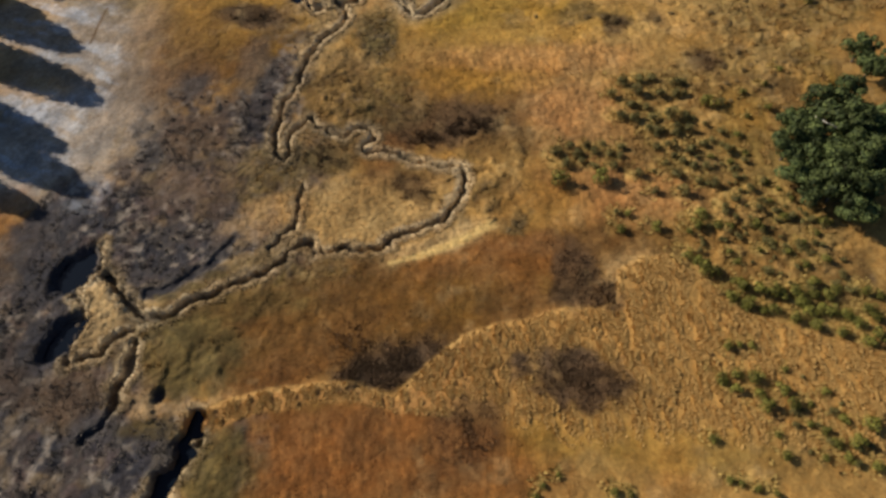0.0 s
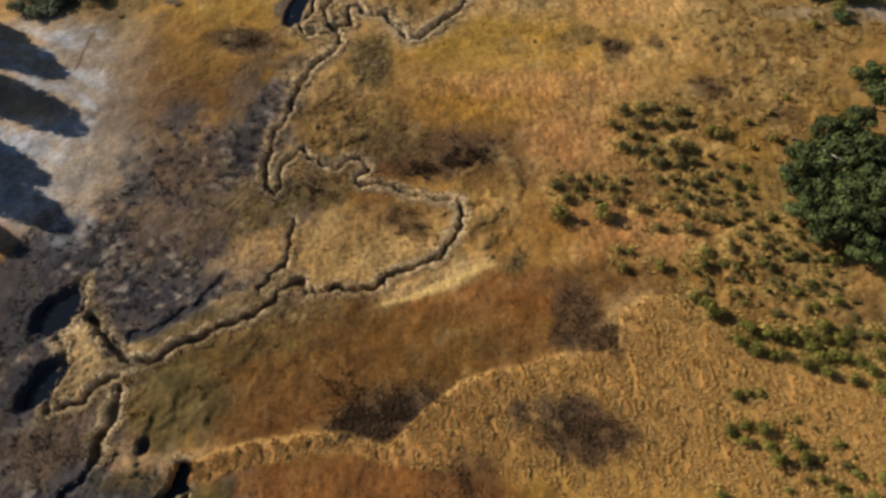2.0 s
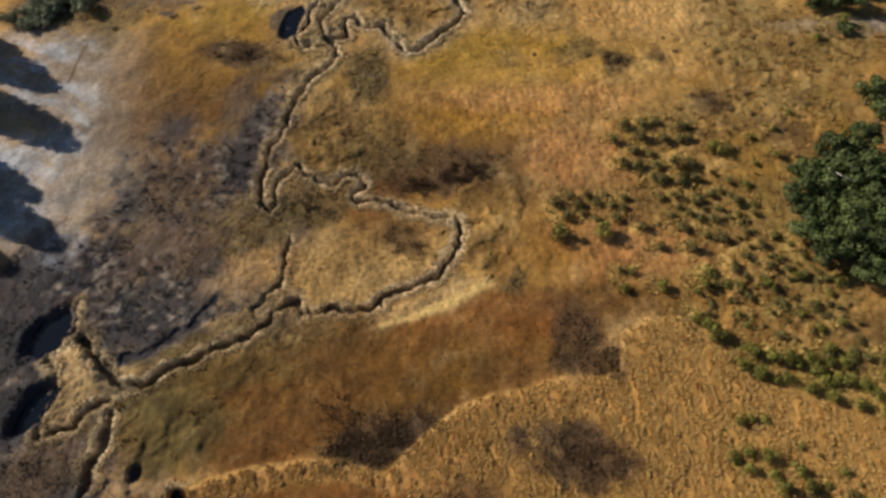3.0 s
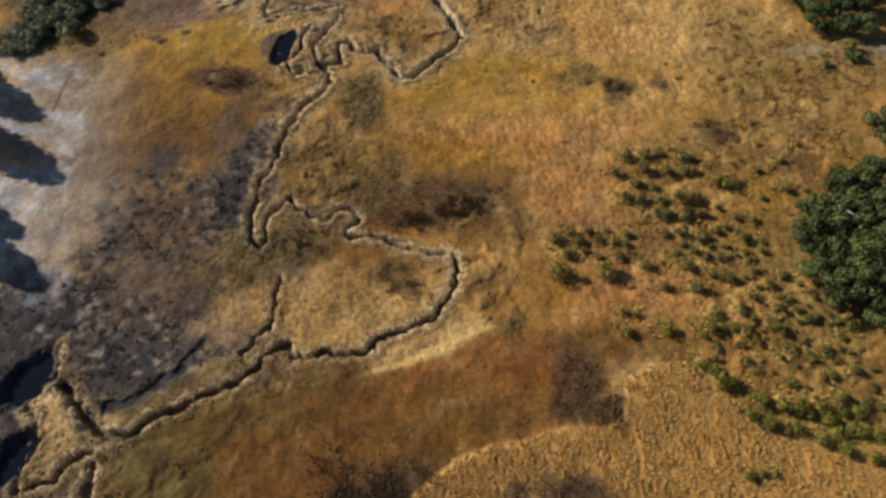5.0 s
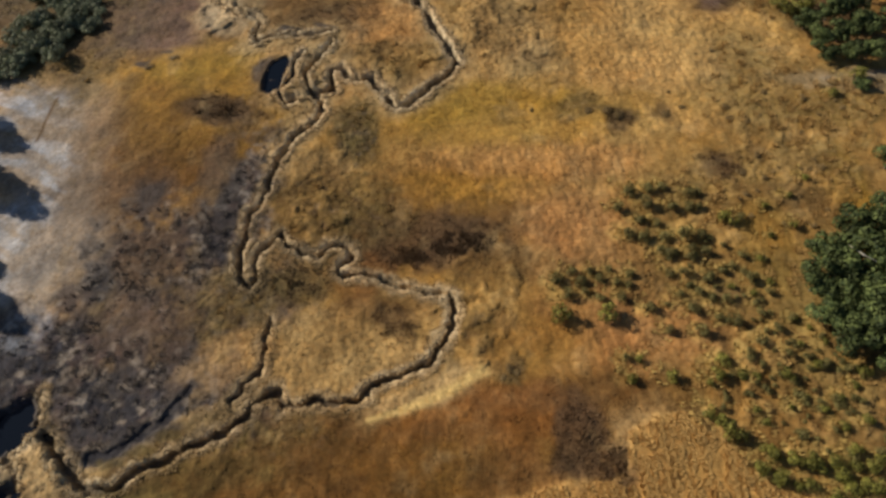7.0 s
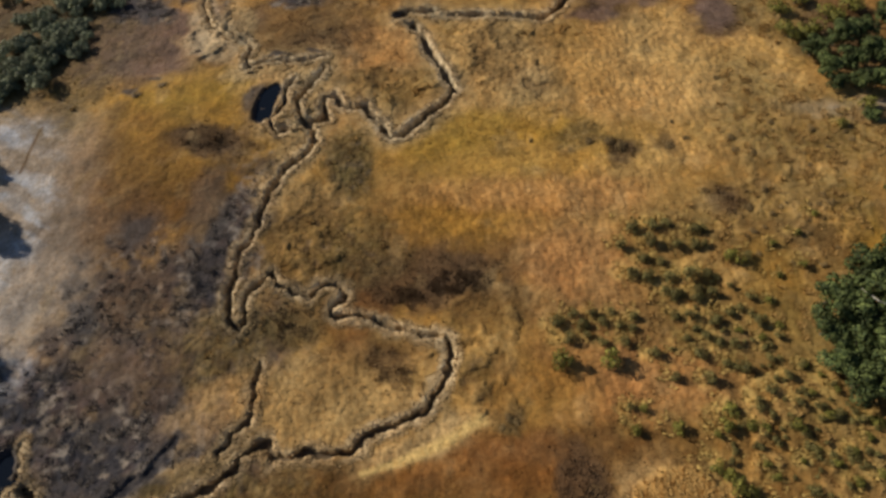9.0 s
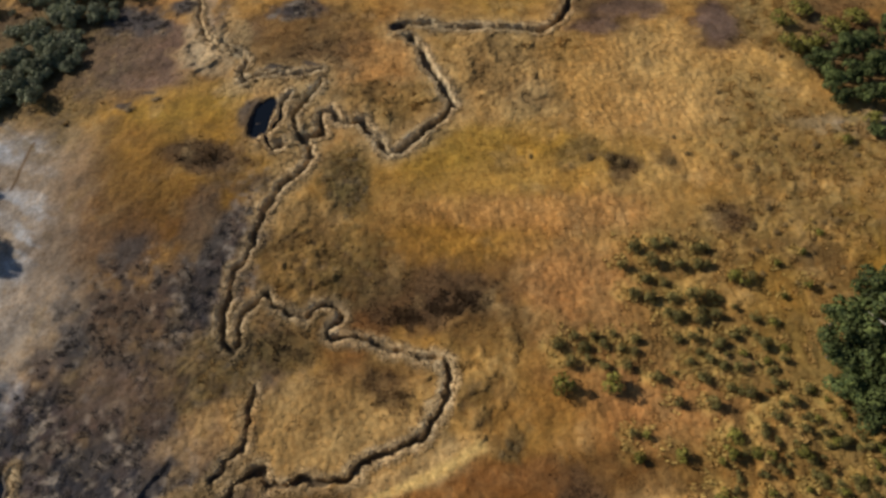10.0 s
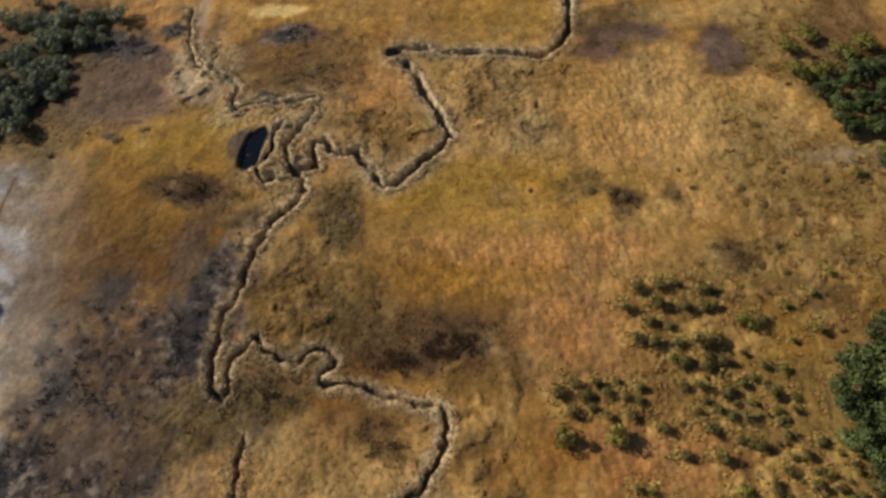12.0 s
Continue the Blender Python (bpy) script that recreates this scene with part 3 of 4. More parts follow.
cover("brown", -30.7, 23.3, 2.9, 0.8, 20, 0.60)
cover("bank", -31.3, 11.9, 4.0, 0.8, -4, 0.40)
cover("bank", -36.0, 13.2, 0.8, 2.0, -6, 0.80)
cover("bank", -43.4, 25.6, 1.3, 1.2, 0, 0.80)
cover("tan", -40.6, 21.6, 2.2, 3.4, 0, 0.70)
# this dark patch paints in a tree's shadow beside the western thicket
cover("char", -42.7, 93.5, 4.2, 2.6, -15, 0.85)
cover("char", -36.4, 95.9, 2.6, 1.5, 10, 0.75)
cover("char", -21.4, 81.6, 3.4, 0.8, 0, 0.70)
cover("char", -19.7, 94.0, 3.0, 1.6, 0, 0.60)
cover("thicket", 22.2, 61.9, 1.9, 2.0, 0, 0.75)
cover("brown", 27.9, 62.4, 1.7, 1.5, 0, 0.65)
cover("thicket", 32.5, 54.2, 2.3, 2.4, 0, 0.60)
cover("brown", 37.6, 48.6, 4.2, 2.2, -10, 0.50)
cover("gold", 3.6, 37.2, 3.4, 5.6, 0, 0.55)
cover("tan", 9.0, 76.8, 6.0, 6.6, 20, 0.45)
cover("tan", 12.2, 74.2, 3.2, 1.4, 20, 0.60)
cover("gold", 34.0, 28.5, 8.0, 7.5, 0, 0.40)
cover("gold", 33.2, 42.0, 3.0, 4.4, 0, 0.60)
cover("yellow", 34.6, 43.5, 2.4, 5.5, -5, 0.50)
cover("rust", -8.0, 6.6, 10.0, 3.2, 0, 0.55)
cover("orange", -23.6, 33.7, 4.2, 2.0, 20, 0.50)
cover("tan", -24.0, 33.4, 4.6, 2.2, 25, 0.35)
cover("gold", -11.0, 34.0, 8.5, 4.2, 5, 0.60)
cover("umber", -35.0, 63.5, 9.0, 8.0, 0, 0.40)
cover("ochre", -31.0, 68.0, 9.0, 6.0, 10, 0.40)
cover("umber", -8.0, 20.5, 17.0, 5.0, 12, 0.55)
cover("umber", -24.0, 18.5, 8.0, 4.0, 15, 0.45)
cover("rust", -16.0, 17.5, 6.0, 2.0, 25, 0.60)
cover("thicket", -17.4, 42.0, 2.6, 2.2, 0, 0.50)
cover("brown", -6.2, 37.4, 3.0, 1.8, -20, 0.65)
cover("olive", 2.6, 35.0, 1.2, 2.4, 0, 0.50)
cover("orange", 21.0, 34.6, 6.5, 2.6, -8, 0.55)
cover("thicket", -8.6, 15.4, 5.6, 2.0, 10, 0.90)
cover("thicket", 10.5, 13.2, 5.4, 2.5, -12, 0.80)
cover("thicket", 11.6, 24.6, 2.2, 3.6, 0, 0.60)
cover("char", -25.4, 53.0, 2.3, 8.5, -18, 0.55)
cover("ash", -46.5, 58.5, 5.0, 9.0, -10, 0.35)
cover("ash", -44.0, 47.5, 5.0, 4.5, 0, 0.35)
cover("yellow", -31.5, 69.0, 9.0, 7.0, 10, 0.25)
cover("olive", -14.0, 53.5, 4.0, 5.0, 0, 0.45)
cover("olive", -10.8, 63.2, 2.3, 4.4, -8, 0.60)
cover("thicket", -28.6, 67.0, 4.3, 2.4, -10, 0.80)
cover("brown", 1.0, 46.6, 8.0, 3.2, 0, 0.45)
cover("umber", -18.0, 20.6, 14.0, 4.5, 14, 0.40)
lay("brown", 0.18 * step(0.62, 0.80, fractal(X, Y, 2.0, 91, 3)))
lay("tan", 0.25 * step(0.60, 0.80, fractal(X, Y, 2.6, 95, 3)))

# the damp olive and umber ground is flecked with rusty and dead growth
DAMP, WARM = AMOUNT["olive"].copy(), AMOUNT["umber"] + AMOUNT["rust"]
lay("brown", 0.5 * DAMP * step(0.50, 0.68, fractal(X, Y, 1.5, 141, 3)))
lay("scrub", 0.5 * DAMP * step(0.52, 0.70, fractal(X, Y, 1.1, 143, 3)))
lay("char", 0.3 * DAMP * step(0.60, 0.78, fractal(X, Y, 0.8, 145, 2)))
lay("brown", 0.25 * WARM * step(0.50, 0.70, fractal(X, Y, 2.4, 147, 3)))
lay("russet", 0.3 * WARM * step(0.55, 0.72, fractal(X, Y, 1.6, 149, 3)))
# pale ash and burnt-out tussocks speckle the charred ground
BURNT = AMOUNT["char"].copy()
lay("mauve", 0.5 * BURNT * step(0.44, 0.66, fractal(X, Y, 2.6, 161, 3)))
lay("soot", 0.6 * BURNT * step(0.48, 0.62, fractal(X, Y, 2.1, 165, 3)))
lay("char", 0.45 * BURNT * step(0.50, 0.66, fractal(X, Y, 0.9, 167, 3)))
lay("ash", 0.75 * BURNT * step(0.56, 0.74, fractal(X, Y, 0.9, 151, 3)))
# hoar frost in streaks, laid into the tree shadows too to tint them blue
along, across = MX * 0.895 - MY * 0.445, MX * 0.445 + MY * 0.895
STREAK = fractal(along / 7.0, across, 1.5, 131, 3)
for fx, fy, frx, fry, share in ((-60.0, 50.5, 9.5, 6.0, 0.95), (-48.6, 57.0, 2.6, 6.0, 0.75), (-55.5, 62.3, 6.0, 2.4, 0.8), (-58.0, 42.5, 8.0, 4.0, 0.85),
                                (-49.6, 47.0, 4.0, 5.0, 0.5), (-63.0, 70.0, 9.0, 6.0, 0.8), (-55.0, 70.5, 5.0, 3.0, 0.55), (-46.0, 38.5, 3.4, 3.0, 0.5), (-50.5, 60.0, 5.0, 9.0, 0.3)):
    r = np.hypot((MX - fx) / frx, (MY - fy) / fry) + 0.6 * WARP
    lay("frost_shade_tint", 0.62 * share * step(1.3, 0.5, r) * (0.2 + 0.8 * step(0.38, 0.62, STREAK + 0.3 * FINE)))


def domes(size, seed):
    """Rounded hummocks, one in each cell of an uneven grid."""
    px, py = lattice(seed), lattice(seed + 1)
    u, v = (X + 0.9 * size * (fractal(X, Y, 1.6 * size, seed + 4, 2) - 0.5)) / size, (Y + 0.9 * size * (fractal(X, Y, 1.6 * size, seed + 7, 2) - 0.5)) / size
    i, j = np.floor(u).astype(int), np.floor(v).astype(int)
    best = np.full(X.shape, 9.0)
    wide = lattice(seed + 2)
    for di in (-1, 0, 1):
        for dj in (-1, 0, 1):
            ci, cj = (i + di) % 256, (j + dj) % 256
            away = np.hypot(u - i - di - 0.1 - 0.8 * px[ci, cj], v - j - dj - 0.1 - 0.8 * py[ci, cj])
            best = np.minimum(best, away / (0.55 + 0.9 * wide[ci, cj]))
    return step(0.85, 0.1, best)


# grass hummocks: small ones nearly everywhere, tall clumps in the rough spots
TUFTY = np.clip(0.9 * AMOUNT["tan"] + 0.8 * AMOUNT["scrub"] + 0.7 * AMOUNT["olive"] + 0.9 * AMOUNT["bank"] + 0.55 * (AMOUNT["straw"] + AMOUNT["gold"] + AMOUNT["russet"] + AMOUNT["orange"])
                + 0.3 * (AMOUNT["yellow"] + AMOUNT["ochre"] + AMOUNT["rust"] + AMOUNT["umber"]) + 0.6 * AMOUNT["char"] + 0.5 * AMOUNT["mauve"], 0, 1)
ROUGH = np.zeros(X.shape)
for rx0, ry0, rrx, rry, share in ((-29.5, 17.0, 5.0, 5.0, 0.8), (-32.0, 12.0, 5.0, 1.6, 0.9), (-40.0, 21.0, 3.0, 5.0, 0.6), (3.8, 36.5, 3.4, 6.0, 1.0), (9.0, 77.5, 8.0, 7.0, 0.9), (33.5, 29.0, 9.0, 8.0, 1.0), (39.0, 53.0, 9.0, 8.0, 0.6), (26.0, 45.0, 8.0, 8.0, 0.6), (-15.0, 53.0, 5.0, 8.0, 0.7),
                                 (-4.0, 73.5, 8.0, 4.0, 0.7), (-19.0, 75.0, 5.0, 7.0, 0.8), (6.5, 42.5, 6.0, 3.0, 0.8), (-2.0, 39.5, 3.0, 2.0, 0.9), (-31.0, 85.0, 4.5, 7.0, 0.8), (-26.0, 21.0, 9.0, 4.0, 0.6), (33.0, 8.0, 5.0, 6.0, 0.5)):
    ROUGH = np.maximum(ROUGH, share * step(1.3, 0.6, np.hypot((MX - rx0) / rrx, (MY - ry0) / rry) + 0.8 * WARP))
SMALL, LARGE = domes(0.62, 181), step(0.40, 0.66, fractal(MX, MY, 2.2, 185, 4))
# pale tone on the tops, umber in the hollows of the rough spots
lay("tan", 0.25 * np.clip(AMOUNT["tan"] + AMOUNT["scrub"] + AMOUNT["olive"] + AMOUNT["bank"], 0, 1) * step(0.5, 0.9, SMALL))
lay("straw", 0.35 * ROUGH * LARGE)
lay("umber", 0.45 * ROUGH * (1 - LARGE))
# combed wisps of bent grass and reeds
COMB = 0.75 * smooth_noise((X + 0.15 * Y + 0.6 * WARP) / 0.33, (Y + 0.6 * FINE) / 0.95, 1.0, 211) + 0.25 * smooth_noise(X, Y, 0.4, 213)
HEIGHT = rise(X, Y) + 0.5 * (fractal(X, Y, 5.0, 101, 4) - 0.5) + 0.10 * (fractal(X, Y, 0.9, 111, 2) - 0.5)
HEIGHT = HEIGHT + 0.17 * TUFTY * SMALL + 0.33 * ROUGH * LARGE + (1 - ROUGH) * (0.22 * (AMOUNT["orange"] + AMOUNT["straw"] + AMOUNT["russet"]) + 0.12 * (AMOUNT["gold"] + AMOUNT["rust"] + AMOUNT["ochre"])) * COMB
CHANNEL = np.zeros(X.shape)
BANKS = np.zeros(X.shape)


def carve(course, width, depth, bank=0.6, brim=1.3):
    global HEIGHT, CHANNEL, BANKS
    near = gap(X + 0.9 * FINE + 0.5 * JAG, Y + 0.9 * FINE[::-1, ::-1] + 0.5 * JAG[:, ::-1], course)
    half = width / 2 * (0.45 + 1.1 * smooth_noise(X, Y, 1.4, 121))
    lay("tan", bank * step(half + brim, half + 0.2, near) * np.clip(0.75 + 1.6 * WARP + 0.8 * FINE, 0, 1))
    lay("bank", min(1.0, bank + 0.2) * step(half + 1.0, half + 0.25, near) * np.clip(0.8 + 1.5 * WARP + 1.2 * FINE, 0, 1))
    HEIGHT = HEIGHT + 0.10 * min(1.0, bank) * np.exp(-((near - half - 0.45) / 0.4) ** 2)
    BANKS = np.maximum(BANKS, step(half + 1.1, half + 0.5, near) * step(half + 0.1, half + 0.3, near) * step(0.1, 0.4, bank))
    cut = step(half + 0.14, half * 0.7, near)
    HEIGHT = HEIGHT - depth * np.maximum(cut - CHANNEL, 0)
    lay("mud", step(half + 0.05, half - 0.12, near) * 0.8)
    CHANNEL = np.maximum(CHANNEL, cut)


def pit(x, y, rx, ry, turn, depth, ragged=1.0):
    global HEIGHT, CHANNEL
    c, s = math.cos(radians(turn)), math.sin(radians(turn))
    dx, dy = X - x, Y - y
    r = np.hypot((dx * c + dy * s) / rx, (dy * c - dx * s) / ry) + ragged * (0.8 * WARP + 0.4 * FINE)
    cut = step(1.2, 0.75, r)
    HEIGHT = HEIGHT - depth * cut
    lay("char", 0.85 * step(0.0, 0.4, cut))
    CHANNEL = np.maximum(CHANNEL, cut)


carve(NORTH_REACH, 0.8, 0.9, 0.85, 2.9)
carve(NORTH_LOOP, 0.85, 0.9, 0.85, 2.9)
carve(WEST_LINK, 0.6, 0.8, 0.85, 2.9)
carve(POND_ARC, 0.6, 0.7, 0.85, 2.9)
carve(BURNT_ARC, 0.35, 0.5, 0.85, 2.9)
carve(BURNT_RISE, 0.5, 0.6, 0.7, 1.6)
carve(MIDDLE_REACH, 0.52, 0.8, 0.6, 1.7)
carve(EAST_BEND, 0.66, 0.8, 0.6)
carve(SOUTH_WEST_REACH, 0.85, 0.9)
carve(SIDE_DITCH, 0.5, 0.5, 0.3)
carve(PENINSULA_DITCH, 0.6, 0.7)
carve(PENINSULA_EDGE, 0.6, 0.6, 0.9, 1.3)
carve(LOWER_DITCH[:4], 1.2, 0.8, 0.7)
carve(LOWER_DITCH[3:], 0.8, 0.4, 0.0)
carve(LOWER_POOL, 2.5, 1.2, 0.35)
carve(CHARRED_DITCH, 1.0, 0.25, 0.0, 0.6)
pit(-22.3, 72.9, 1.3, 3.2, -10, 0.6, 0.9)
pit(-21.2, 75.3, 1.0, 1.3, 20, 0.4, 0.9)
pit(-45.4, 27.7, 3.6, 2.2, 55, 0.9, 0.9)
pit(-44.5, 19.8, 3.2, 1.7, 58, 0.9, 0.9)
pit(-32.0, 13.1, 0.7, 0.9, 0, 0.5, 1.4)
pit(-4.6, 88.3, 1.3, 0.9, 0, 0.5)
charred = gap(X + 1.5 * FINE, Y + 1.0 * WARP, CHARRED_DITCH)
lay("char", 0.85 * step(1.3, 0.4, charred))
lay("ash", 0.4 * step(1.4, 0.5, charred) * step(0.55, 0.7, fractal(X, Y, 0.8, 171, 2)))

for kind, px, py, prx, pry, share in (
        ("char", -47.5, 27.0, 3.2, 4.5, 0.9), ("char", -46.5, 19.0, 3.0, 4.0, 0.9), ("thicket", -41.0, 12.8, 6.5, 2.6, 0.75), ("char", -37.6, 9.6, 3.0, 2.6, 0.8), ("char", -31.0, 8.0, 2.6, 3.2, 0.8),
        ("char", -23.6, 73.4, 1.6, 3.6, 0.7), ("char", -31.6, 26.8, 4.6, 1.0, 0.7), ("char", -28.6, 30.6, 1.3, 1.8, 0.7), ("char", -35.2, 54.6, 2.2, 2.0, 0.7), ("char", -50.0, 31.0, 5.0, 6.0, 0.8), ("soot", -40.0, 55.0, 8.0, 5.0, 0.4), ("umber", -38.5, 63.0, 6.0, 6.0, 0.3),
        # the spot at -42.7, 93.8 deepens the painted tree shadow
        ("char", -21.4, 81.9, 3.0, 0.6, 0.8), ("char", -16.4, 81.9, 1.5, 0.7, 0.8), ("char", -40.9, 76.5, 1.1, 0.7, 0.8), ("char", -37.9, 78.4, 1.0, 0.5, 0.7), ("char", -42.7, 93.8, 3.6, 2.2, 0.8), ("char", -36.4, 95.9, 2.2, 1.2, 0.7),
        ("soot", -27.4, 56.0, 3.0, 9.0, 0.6), ("char", -25.8, 49.0, 2.2, 5.0, 0.5), ("umber", -34.0, 61.0, 6.0, 5.0, 0.35), ("mauve", 29.0, 88.4, 6.0, 2.0, 0.75), ("mauve", 22.8, 85.6, 4.0, 1.3, 0.75), ("mauve", 38.4, 84.5, 3.2, 3.8, 0.85), ("bank", -31.8, 86.6, 3.0, 4.0, 0.45), ("umber", -17.0, 20.0, 13.0, 4.5, 0.40), ("scrub", 36.5, 32.0, 4.5, 9.0, 0.55), ("brown", 11.0, 28.6, 9.0, 1.8, 0.35), ("olive", -33.2, 23.9, 1.6, 0.5, 0.6), ("olive", -30.5, 25.0, 1.6, 0.5, 0.6), ("olive", -27.6, 26.3, 1.6, 0.5, 0.6),
        ("olive", -16.8, 41.8, 2.8, 2.2, 0.45), ("soot", -37.0, 46.0, 6.0, 4.0, 0.35), ("orange", 14.0, 47.5, 6.0, 4.0, 0.30), ("umber", -33.5, 46.5, 5.0, 4.0, 0.30), ("mauve", -33.0, 38.0, 6.0, 4.0, 0.40), ("umber", 20.0, 28.0, 6.0, 1.8, 0.40), ("olive", -29.0, 17.0, 5.0, 4.6, 0.80), ("olive", -31.5, 20.2, 4.0, 1.6, 0.6), ("olive", -23.5, 22.6, 6.0, 1.6, 0.5), ("olive", -25.2, 6.0, 3.4, 4.4, 0.8), ("olive", -32.0, 10.0, 3.6, 1.2, 0.6), ("thicket", 0.8, 46.3, 3.4, 1.5, 0.6)):
    lay(kind, share * step(1.25, 0.6, np.hypot((MX - px) / prx, (MY - py) / pry) + 0.9 * WARP + 0.5 * FINE))
lay("scrub", 0.45 * AMOUNT["olive"] * step(0.52, 0.66, fractal(X, Y, 1.3, 243, 3)))
# straw-yellow grass among the shrubs, painted paler on the side towards the sun
SUN_SIDE = np.zeros(X.shape)
for bx, by, wide in BUSH_0 + BUSH_1 + BUSH_2 + BUSH_3 + BUSH_4 + BUSH_5:
    i0, i1, j0, j1 = np.searchsorted(GX, bx - 4), np.searchsorted(GX, bx + 4), np.searchsorted(GY, by - 4), np.searchsorted(GY, by + 4)
    near = np.hypot(MX[j0:j1, i0:i1] - bx + 0.5 * wide, MY[j0:j1, i0:i1] - by - 0.4 * wide)
    SUN_SIDE[j0:j1, i0:i1] = np.maximum(SUN_SIDE[j0:j1, i0:i1], step(0.5 + 0.75 * wide, 0.3, near))
lay("tuft", 0.60 * SUN_SIDE * step(-0.25, 0.15, WARP + FINE))
lay("sand", 0.12 * SUN_SIDE * step(0.0, 0.25, FINE))
# each square metre has grown a little differently
MOTTLE, HUE = fractal(X, Y, 1.9, 191, 4) - 0.5, fractal(X, Y, 5.5, 197, 3) - 0.5
COVER = np.clip(COVER * (1 + 0.95 * MOTTLE)[..., None] * (1 + HUE[..., None] * np.array([0.12, -0.06, -0.3])), 0.004, 0.9)

# the reed bed stands a step higher than the meadow round it
edge_y = np.interp(X, [p[0] for p in REED_EDGE], [p[1] for p in REED_EDGE])
south_y = np.interp(X, [p[0] for p in REED_SOUTH] + [9, 14, 22, 40], [p[1] for p in REED_SOUTH] + [9, 10, 9, 6])
inside = Y + 0.8 * FINE
REEDS = step(edge_y + 0.25, edge_y - 0.25, inside) * step(south_y - 1.0 - 3.0 * step(-6, 4, X), south_y - 0.2 + 1.0 * step(-6, 4, X), inside + 2.5 * WARP) * step(-29.5, -28.5, X) * step(46, 44, X)
thick = AMOUNT["thicket"].copy()
lay("litter", 0.75 * REEDS * (1 - thick))
lay("orange", 0.55 * REEDS * (1 - thick) * step(8, -6, X))
HEIGHT = HEIGHT + 0.21 * REEDS * (1 - thick) * (COMB - 0.5)
HEIGHT = HEIGHT + 0.30 * step(edge_y + 0.3, edge_y - 0.3, inside) * step(-30, -28, X) * (1 - CHANNEL)
rim_line = gap(X + 0.3 * FINE, Y + 0.3 * JAG, REED_EDGE[:19])
lay("reed", 0.6 * step(0.55, 0.15, rim_line) * step(-0.35, 0.1, WARP))
sandy = gap(X + 0.5 * FINE, Y, SAND_EDGE)
lay("sand", 0.95 * step(0.45 + 0.55 * step(-9, 0, X), 0.1, sandy))
track = gap(X, Y, TRACK_LINE)
lay("brown", 0.8 * step(0.35, 0.1, track))


def sampled(field, x, y):
    """A field of the land at places inside its close-meshed part."""
    i = np.clip(np.searchsorted(GX, x) - 1, 0, len(GX) - 2)
    j = np.clip(np.searchsorted(GY, y) - 1, 0, len(GY) - 2)
    a, b = (x - GX[i]) / (GX[i + 1] - GX[i]), (y - GY[j]) / (GY[j + 1] - GY[j])
    if field.ndim == 3:
        a, b = a[:, None], b[:, None]
    return (field[j, i] * (1 - a) + field[j, i + 1] * a) * (1 - b) + (field[j + 1, i] * (1 - a) + field[j + 1, i + 1] * a) * b


def ground_at(x, y):
    return float(sampled(HEIGHT, np.array([x]), np.array([y]))[0])


def raw_mesh(name, verts, faces, material, colours=None, smooth=False):
    """A mesh from arrays of corners and of faces with one number of corners each."""
    me = bpy.data.meshes.new(name)
    count, sides = faces.shape
    me.vertices.add(len(verts))
    me.vertices.foreach_set("co", np.ascontiguousarray(verts, np.float32).ravel())
    me.loops.add(count * sides)
    me.loops.foreach_set("vertex_index", np.ascontiguousarray(faces, np.int32).ravel())
    me.polygons.add(count)
    me.polygons.foreach_set("loop_start", np.arange(0, count * sides, sides, dtype=np.int32))
    me.polygons.foreach_set("use_smooth", np.full(count, smooth))
    if colours is not None:
        att = me.color_attributes.new("cover", "FLOAT_COLOR", "POINT")
        att.data.foreach_set("color", np.ascontiguousarray(np.c_[colours, np.ones(len(colours))], np.float32).ravel())
    me.materials.append(material)
    me.update(calc_edges=True)
    return me


rows_n, cols_n = X.shape
first = (np.arange(rows_n - 1)[:, None] * cols_n + np.arange(cols_n - 1)[None, :]).ravel()
quads = np.stack([first, first + 1, first + 1 + cols_n, first + cols_n], 1)
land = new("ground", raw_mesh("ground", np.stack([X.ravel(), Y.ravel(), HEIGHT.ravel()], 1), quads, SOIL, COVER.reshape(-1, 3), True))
tagged(land, "dry golden marsh meadow with charred and ashen patches", "ground", kind="structure")


def pool(name, x, y, rx, ry, level, label):
    a = np.linspace(0, 2 * math.pi, 40, endpoint=False)
    bm = bmesh.new()
    bm.faces.new([bm.verts.new((x + rx * math.cos(t), y + ry * math.sin(t), level)) for t in a])
    me = bpy.data.meshes.new(name)
    bm.to_mesh(me)
    bm.free()
    me.materials.append(WATER)
    return tagged(new(name, me), label, "water", kind="structure")


pool("water", -29.2, 6.0, 3.2, 6.2, -0.85, "dark still water in the widened ditch")


pool("water", -22.1, 73.0, 2.4, 5.0, ground_at(-22.1, 73.0) + 0.2, "small dark pond beside the stream")
pool("water", -45.3, 27.6, 4.6, 4.6, ground_at(-45.3, 27.6) + 0.10, "dark still pool under a pale bank")
pool("water", -44.4, 19.8, 4.2, 4.2, ground_at(-44.4, 19.8) + 0.10, "dark still pool beside charred ground")


